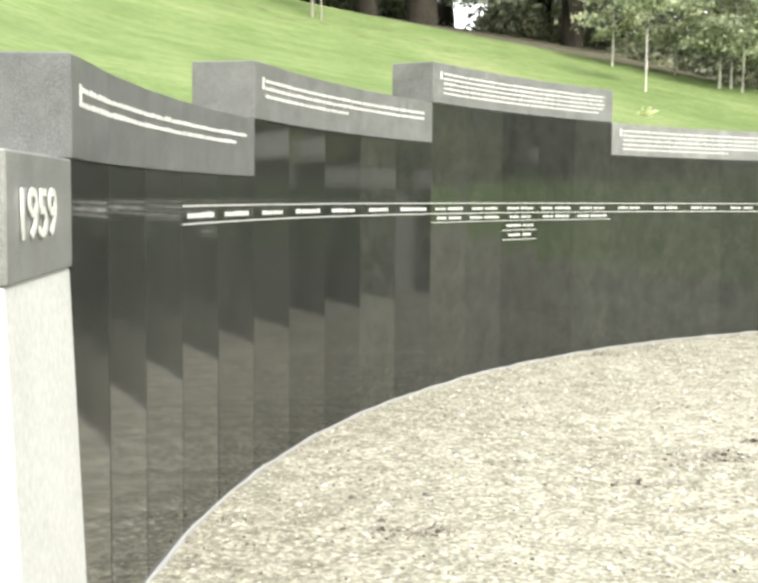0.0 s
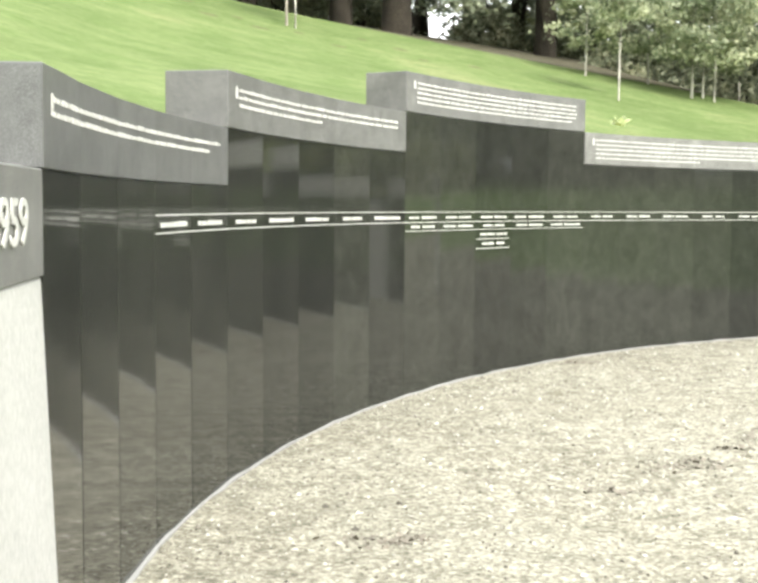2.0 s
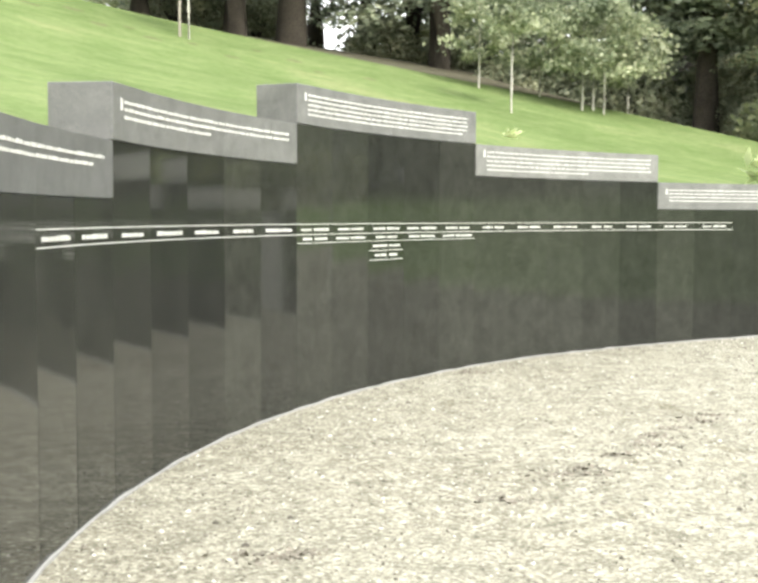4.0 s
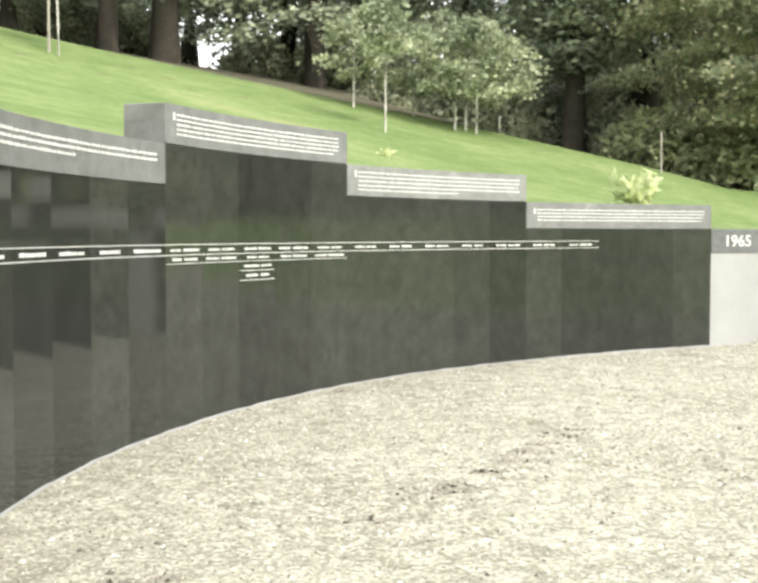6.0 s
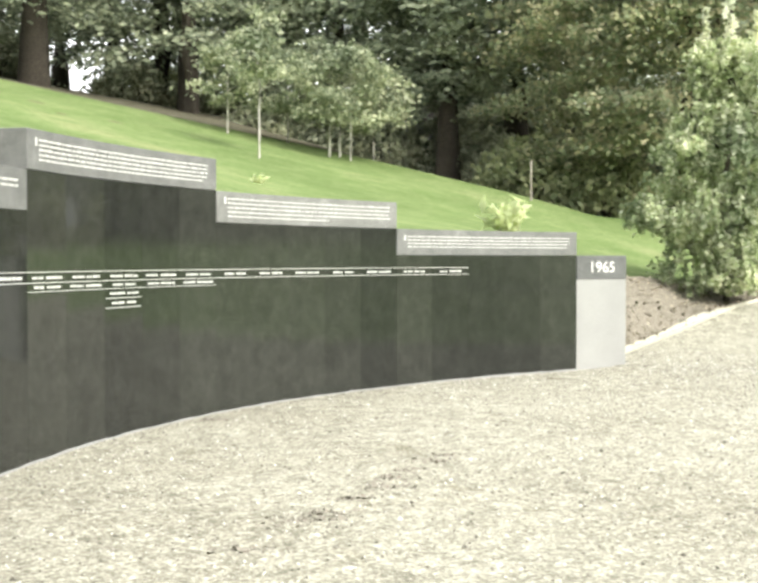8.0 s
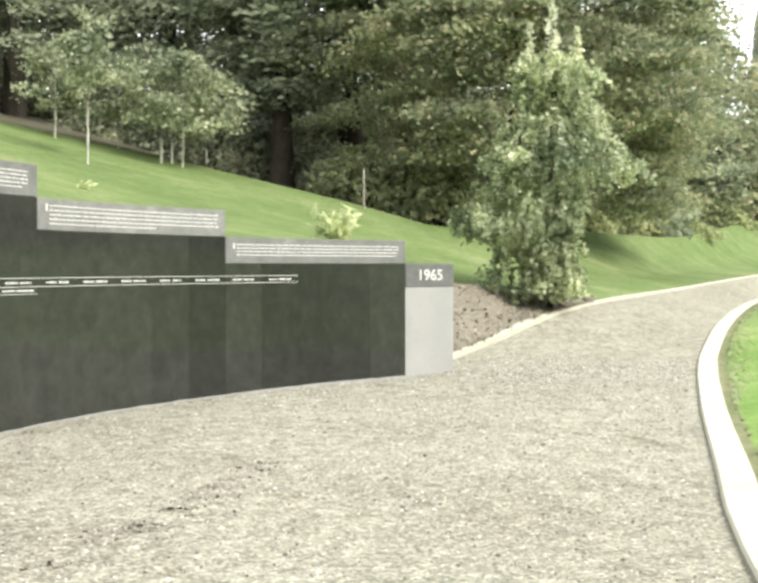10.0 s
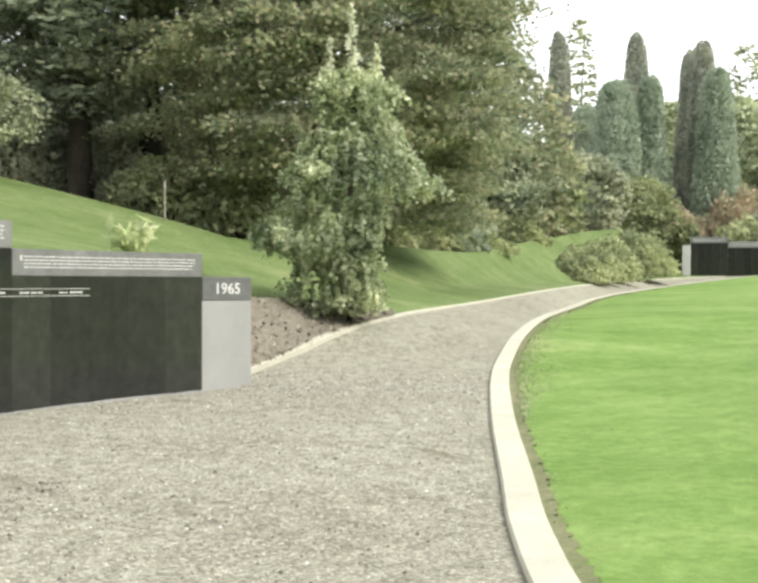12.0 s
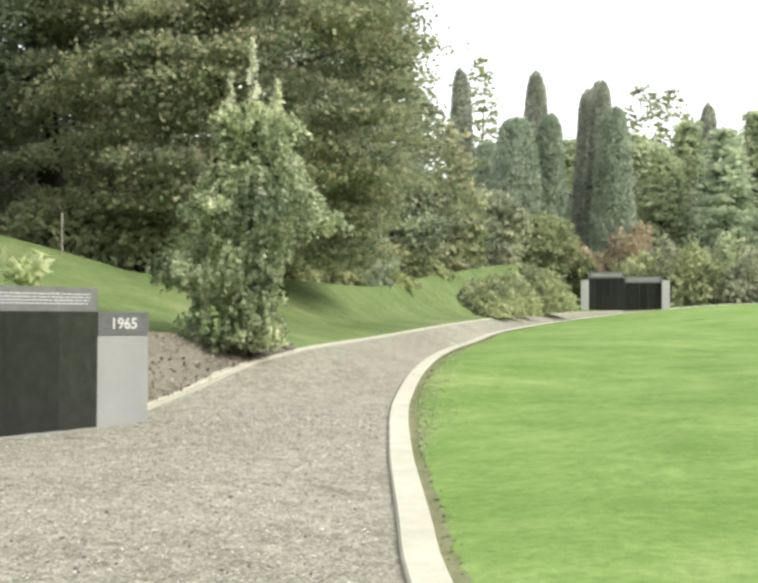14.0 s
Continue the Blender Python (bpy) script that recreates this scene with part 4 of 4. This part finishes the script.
CYP = "tall narrow columnar green cypress"
CYP_GREY = "tall narrow columnar grey-green cypress"
for k, (b, r, top, w) in enumerate([(42.25, 102, 138, 54), (45.75, 100, 145, 64), (44.8, 96, 240, 112), (46.35, 97, 235, 76), (48.15, 104, 185, 62), (48.7, 102, 170, 66), (49.3, 97, 224, 84), (53.5, 116, 222, 52), (43.4, 108, 290, 90)]):
    z = 5.0
    h = 1.62 + (657 - top) * r / 2530 - z
    grey = k in (0, 1, 4, 5, 7)
    cypress(at(b, r, z), 171 + 3 * k, h, w * r / 5060, GREY_CYPRESS if grey else CYPRESS, CYP_GREY if grey else CYP)
for k, (b, r, top, w) in enumerate([(54.2, 104, 268, 190), (57.2, 108, 250, 210), (51.4, 106, 300, 150), (47.4, 110, 285, 110), (52.6, 112, 250, 130), (55.6, 112, 235, 130)]):
    z = 5.0
    h = 1.62 + (657 - top) * r / 2530 - z
    # far conifers carry their haze as paled leaf colour
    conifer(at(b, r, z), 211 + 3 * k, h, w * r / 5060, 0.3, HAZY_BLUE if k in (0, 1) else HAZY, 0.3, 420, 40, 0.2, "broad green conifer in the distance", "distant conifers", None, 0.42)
for k, (b, r, top, w) in enumerate([(43.15, 110, 108, 70), (50.6, 118, 172, 110), (51.9, 120, 185, 100)]):
    z = 5.0
    h = 1.62 + (657 - top) * r / 2530 - z
    broadleaf(at(b, r, z), 231 + 3 * k, h, w * r / 5060, h * 0.35, MIXED, BARK, 0.2, 170, 10, 0.26, "sparse airy tree against the white sky", "tree", clump=0.3)


# the second wall across the garden
def far_wall(m):
    w = empty("memorial_wall", m)
    tagged(w, "distant stepped dark granite memorial wall between pale pillars", "memorial wall")
    for k in range(2):
        for i in range(5):
            bm = bmesh.new()
            x0 = -2.55 + k * 2.6 + i * 0.52
            prism(bm, [(x0, 0), (x0 + 0.517, 0), (x0 + 0.517, 0.3), (x0, 0.3)], -0.3, 1.95 - 0.31 * k, 0.0)
            part("panel", bm, BLACK_GRANITE, w)
        bm = bmesh.new()
        x0 = -2.55 + k * 2.6
        prism(bm, [(x0, -0.01), (x0 + 2.59, -0.01), (x0 + 2.59, 0.35), (x0, 0.35)], 1.952 - 0.31 * k, 2.36 - 0.31 * k, 0.004)
        cap = part("cap_block", bm, GREY_GRANITE, w)
        verts, faces = [], []
        for line in range(4):
            z = 2.26 - 0.31 * k - 0.07 * line
            n = len(verts)
            verts += [(x0 + 0.15, -0.016, z), (x0 + 2.4, -0.016, z), (x0 + 2.4, -0.016, z + 0.022), (x0 + 0.15, -0.016, z + 0.022)]
            verts += [(px, -0.008, pz) for px, _, pz in verts[n:n + 4]]
            faces += [(n, n + 1, n + 2, n + 3), (n, n + 4, n + 5, n + 1), (n + 1, n + 5, n + 6, n + 2), (n + 2, n + 6, n + 7, n + 3), (n + 3, n + 7, n + 4, n)]
        mesh_object("inscription", verts, faces, WHITE, cap, "lines of white lettering")
    for x0 in (-3.1, 2.66):
        bm = bmesh.new()
        prism(bm, [(x0, -0.5), (x0 + 0.55, -0.5), (x0 + 0.55, 0.3), (x0, 0.3)], -0.3, 1.8, 0.01)
        part("pillar", bm, RENDER_AND_LIT, w, "pale concrete pillar")
    return w


far_wall(pose(*at(49.8, 82.0, 2.42), 0, 0, -50.7) @ Matrix.Diagonal((0.92, 1, 1, 1)))

# ---- woods round behind the viewer, with a gap left for skylight ----
RING = "leafy woodland tree closing the garden"
RING_PALE = "pale green leafy tree beyond the far path"
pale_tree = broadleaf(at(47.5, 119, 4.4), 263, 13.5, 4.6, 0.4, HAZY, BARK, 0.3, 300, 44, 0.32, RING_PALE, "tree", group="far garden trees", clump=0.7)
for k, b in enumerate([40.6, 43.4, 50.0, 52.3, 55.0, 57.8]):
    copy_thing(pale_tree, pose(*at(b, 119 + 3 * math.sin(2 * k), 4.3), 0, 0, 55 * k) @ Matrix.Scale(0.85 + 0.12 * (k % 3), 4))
ring_tree = broadleaf(at(75, 112, 5), 251, 15, 5.0, 0.5, MIXED, BARK, 0.4, 220, 40, 0.5, RING, "tree", group="woodland ring", clump=0.8)
for k in range(44):
    b = 61 + 5.2 * k if k < 14 else 134 + 7.0 * (k - 14)
    if b > 336:
        break
    # no trees here, so more sky brightens the cap's end face
    if 158 < b < 206:
        continue
    r = float(np.interp(b, [62, 75, 100, 130, 160, 200, 240, 300, 335], [112, 118, 92, 62, 50, 47, 34, 36, 38])) + 4 * math.sin(3 * k)
    z = float(np.interp(b, [60, 200, 270, 330], [5, 5.2, 7.5, 9]))
    copy_thing(ring_tree if k % 3 else firs[k % 2], pose(*at(b, r, z), 0, 0, 71 * k) @ Matrix.Scale(1.0 + 0.3 * ((k * 5) % 4) / 3, 4))

# a cottage glimpsed between the trunks
cottage = empty("cottage", pose(*at(17.7, 46, 4.2), 0, 0, -16))
tagged(cottage, "small grey cottage half hidden behind woodland trees", "house")
bm = bmesh.new()
prism(bm, [(-1.9, 0), (1.9, 0), (1.9, 4), (-1.9, 4)], -1.0, 2.9, 0.02)
part("wall", bm, RENDER_AND_LIT, cottage, "pale grey rendered wall")
mesh_object("roof", [(-2.2, -0.4, 2.8), (2.2, -0.4, 2.8), (2.2, 2, 4.3), (-2.2, 2, 4.3), (2.2, 4.4, 2.8), (-2.2, 4.4, 2.8), (-2.2, 2, 4.15), (2.2, 2, 4.15)],
            [(0, 1, 2, 3), (3, 2, 4, 5), (0, 3, 5, 6), (1, 7, 4, 2), (0, 6, 7, 1), (6, 5, 4, 7)], BARK, cottage, "dark pitched roof")
for x in (-1.0, 0.9):
    bm = bmesh.new()
    prism(bm, [(x - 0.3, -0.05), (x + 0.3, -0.05), (x + 0.3, 0.02), (x - 0.3, 0.02)], 1.7, 2.5, 0.01)
    part("window", bm, BLACK_GRANITE, cottage, "dark window")

# scuffed hollows trodden in the gravel
g = np.random.default_rng(8)
flakes = []
for x, y, w in [(1.93, 6.83, 0.2), (2.12, 6.98, 0.13), (2.66, 7.67, 0.18), (2.85, 7.95, 0.16), (3.29, 8.47, 0.17), (3.5, 8.66, 0.12), (0.12, 5.33, 0.17), (0.3, 5.36, 0.12), (2.1, 11.1, 0.12), (1.4, 6.25, 0.14), (2.4, 7.35, 0.12), (3.05, 8.2, 0.12)]:
    for _ in range(int(260 * w)):
        px, py = x + g.normal(0, 0.6 * w), y + g.normal(0, 0.38 * w)
        flakes.append((px, py, path_height(px, py) + 0.006))
scuffs = leaf_mesh("scuffed_gravel", flakes, 0.032, DAMP, 19, 0.3, 0.0, 1.4, lie=True)
tagged(scuffs, "darker scuffed soil and leaf scraps trodden into the gravel", "gravel scuffs", kind="stuff")

# bare earth showing through the turf
ev, ef = [], []
for b, r, w in [(-7.5, 27.5, 0.5), (-6.2, 28.4, 0.35), (-5.2, 27.2, 0.45), (-3.4, 28.0, 0.3), (-1.6, 26.8, 0.4), (-8.6, 29.5, 0.6), (1.3, 29.0, 0.45), (2.4, 27.6, 0.3), (-10.5, 28, 0.6), (4.8, 28.5, 0.35), (-0.4, 29.6, 0.35), (-13, 29, 0.7)]:
    x, y, _ = at(b, r, 0)
    k = len(ev)
    n = 18
    for j, f in enumerate((0.0, 0.55, 1.0)):
        for i in range(n):
            t = 2 * math.pi * i / n
            q = 0.7 * w * f * g.uniform(0.5, 1.15)
            px, py = x + q * math.cos(t), y + 0.6 * q * math.sin(t)
            ev.append((px, py, bank_height(px, py) + (0.012, 0.01, -0.012)[j]))
    for j in range(2):
        ef += [(k + j * n + i, k + j * n + (i + 1) % n, k + (j + 1) * n + (i + 1) % n, k + (j + 1) * n + i) for i in range(n)]
bare_patches = mesh_object("bare_earth", ev, ef, EARTH, smooth=True)
tagged(bare_patches, "thin brown bare patches in the bank's turf", "bare earth", kind="stuff")

bark_chips = leaf_mesh("bark_chips", chips, 0.045, CHIPS, 15, 0.45, 0.0, 2.0, lie=True)
tagged(bark_chips, "loose brown and grey bark chips on the bed", "bark chips", kind="stuff")

# dry blades thinning out from the kerb into the lawn
n_dry = 30000
step_e = np.linalg.norm(np.gradient(fine_e, axis=0), axis=1) / (4 + np.linalg.norm(fine_e[:, :2], axis=1)) ** 1.2
at_e = rng_edge.choice(1400, n_dry, p=step_e / step_e.sum())
off_e = 0.26 + rng_edge.exponential(0.17, n_dry)
dry_pts = np.column_stack([fine_e[at_e, :2] + nor_e[at_e] * off_e[:, None] + rng_edge.normal(0, 0.03, (n_dry, 2)), fine_e[at_e, 2] + 0.028])
dry_blades = leaf_mesh("dry_grass", dry_pts, 0.02, STRAW, 16, 0.15, 0.0, 2.4, lie=True)
dry_blades.data.polygons.foreach_set("use_smooth", [True] * n_dry)
tagged(dry_blades, "thin dry straw-coloured grass blades beside the kerb", "dry grass", kind="stuff")

# fallen leaves on the lawn and path
spots = []
for k in range(150):
    i = int(g.uniform(4 * SUB, 11 * SUB))
    t = g.uniform(-0.06, 0.9)
    p = inner[i] + (outer[i] - inner[i]) * t if t > 0 else inner[i] + (centre - inner[i]) * g.uniform(0.01, 0.14)
    spots.append((p[0], p[1], p[2] + 0.014))
fallen = leaf_mesh("fallen_leaves", spots, 0.022, BARK, 9, 0.12, lie=True)
tagged(fallen, "scattered dark fallen leaves on path and lawn", "fallen leaves", kind="stuff")

# more trees out of view, added to cover sky gaps in the wall's reflection
for k in range(7):
    copy_thing(ring_tree, pose(*at(64 + 3.4 * k, 100 + 3 * math.sin(k), 4.5), 0, 0, 37 * k) @ Matrix.Scale(1.15, 4))

# loose stones on the gravel
g = np.random.default_rng(5)
count = 20000
ci = g.uniform(1.2 * SUB, 9.5 * SUB, count)
ti = g.uniform(0.03, 0.97, count)
lo = np.floor(ci).astype(int)
fr = (ci - lo)[:, None]
pos = (outer[lo] * (1 - fr) + outer[lo + 1] * fr) * (1 - ti[:, None]) + (inner[lo] * (1 - fr) + inner[lo + 1] * fr) * ti[:, None]
octa = np.array([(1, 0, 0), (0, 1, 0), (-1, 0, 0), (0, -1, 0), (0, 0, 0.7), (0, 0, -0.7)])
size = g.uniform(0.005, 0.011, (count, 1, 1)) * (1 + 0.9 * (g.uniform(0, 1, (count, 1, 1)) > 0.9)) * g.uniform(0.6, 1.3, (count, 1, 3))
ang = g.uniform(0, 6.28, count)
rot = np.stack([np.stack([np.cos(ang), -np.sin(ang), 0 * ang], 1), np.stack([np.sin(ang), np.cos(ang), 0 * ang], 1), np.stack([0 * ang, 0 * ang, 1 + 0 * ang], 1)], 1)
verts = np.einsum("nij,nkj->nki", rot, octa[None] * size) + pos[:, None, :] + (0, 0, 0.003)
tri = np.array([(0, 1, 4), (1, 2, 4), (2, 3, 4), (3, 0, 4), (1, 0, 5), (2, 1, 5), (3, 2, 5), (0, 3, 5)])
faces = (tri[None] + 6 * np.arange(count)[:, None, None]).reshape(-1, 3)
stones = mesh_object("loose_stones", verts.reshape(-1, 3).tolist(), faces.tolist(), PEBBLE)
tagged(stones, "scattered small pale stones on the gravel", "gravel stones", kind="stuff")
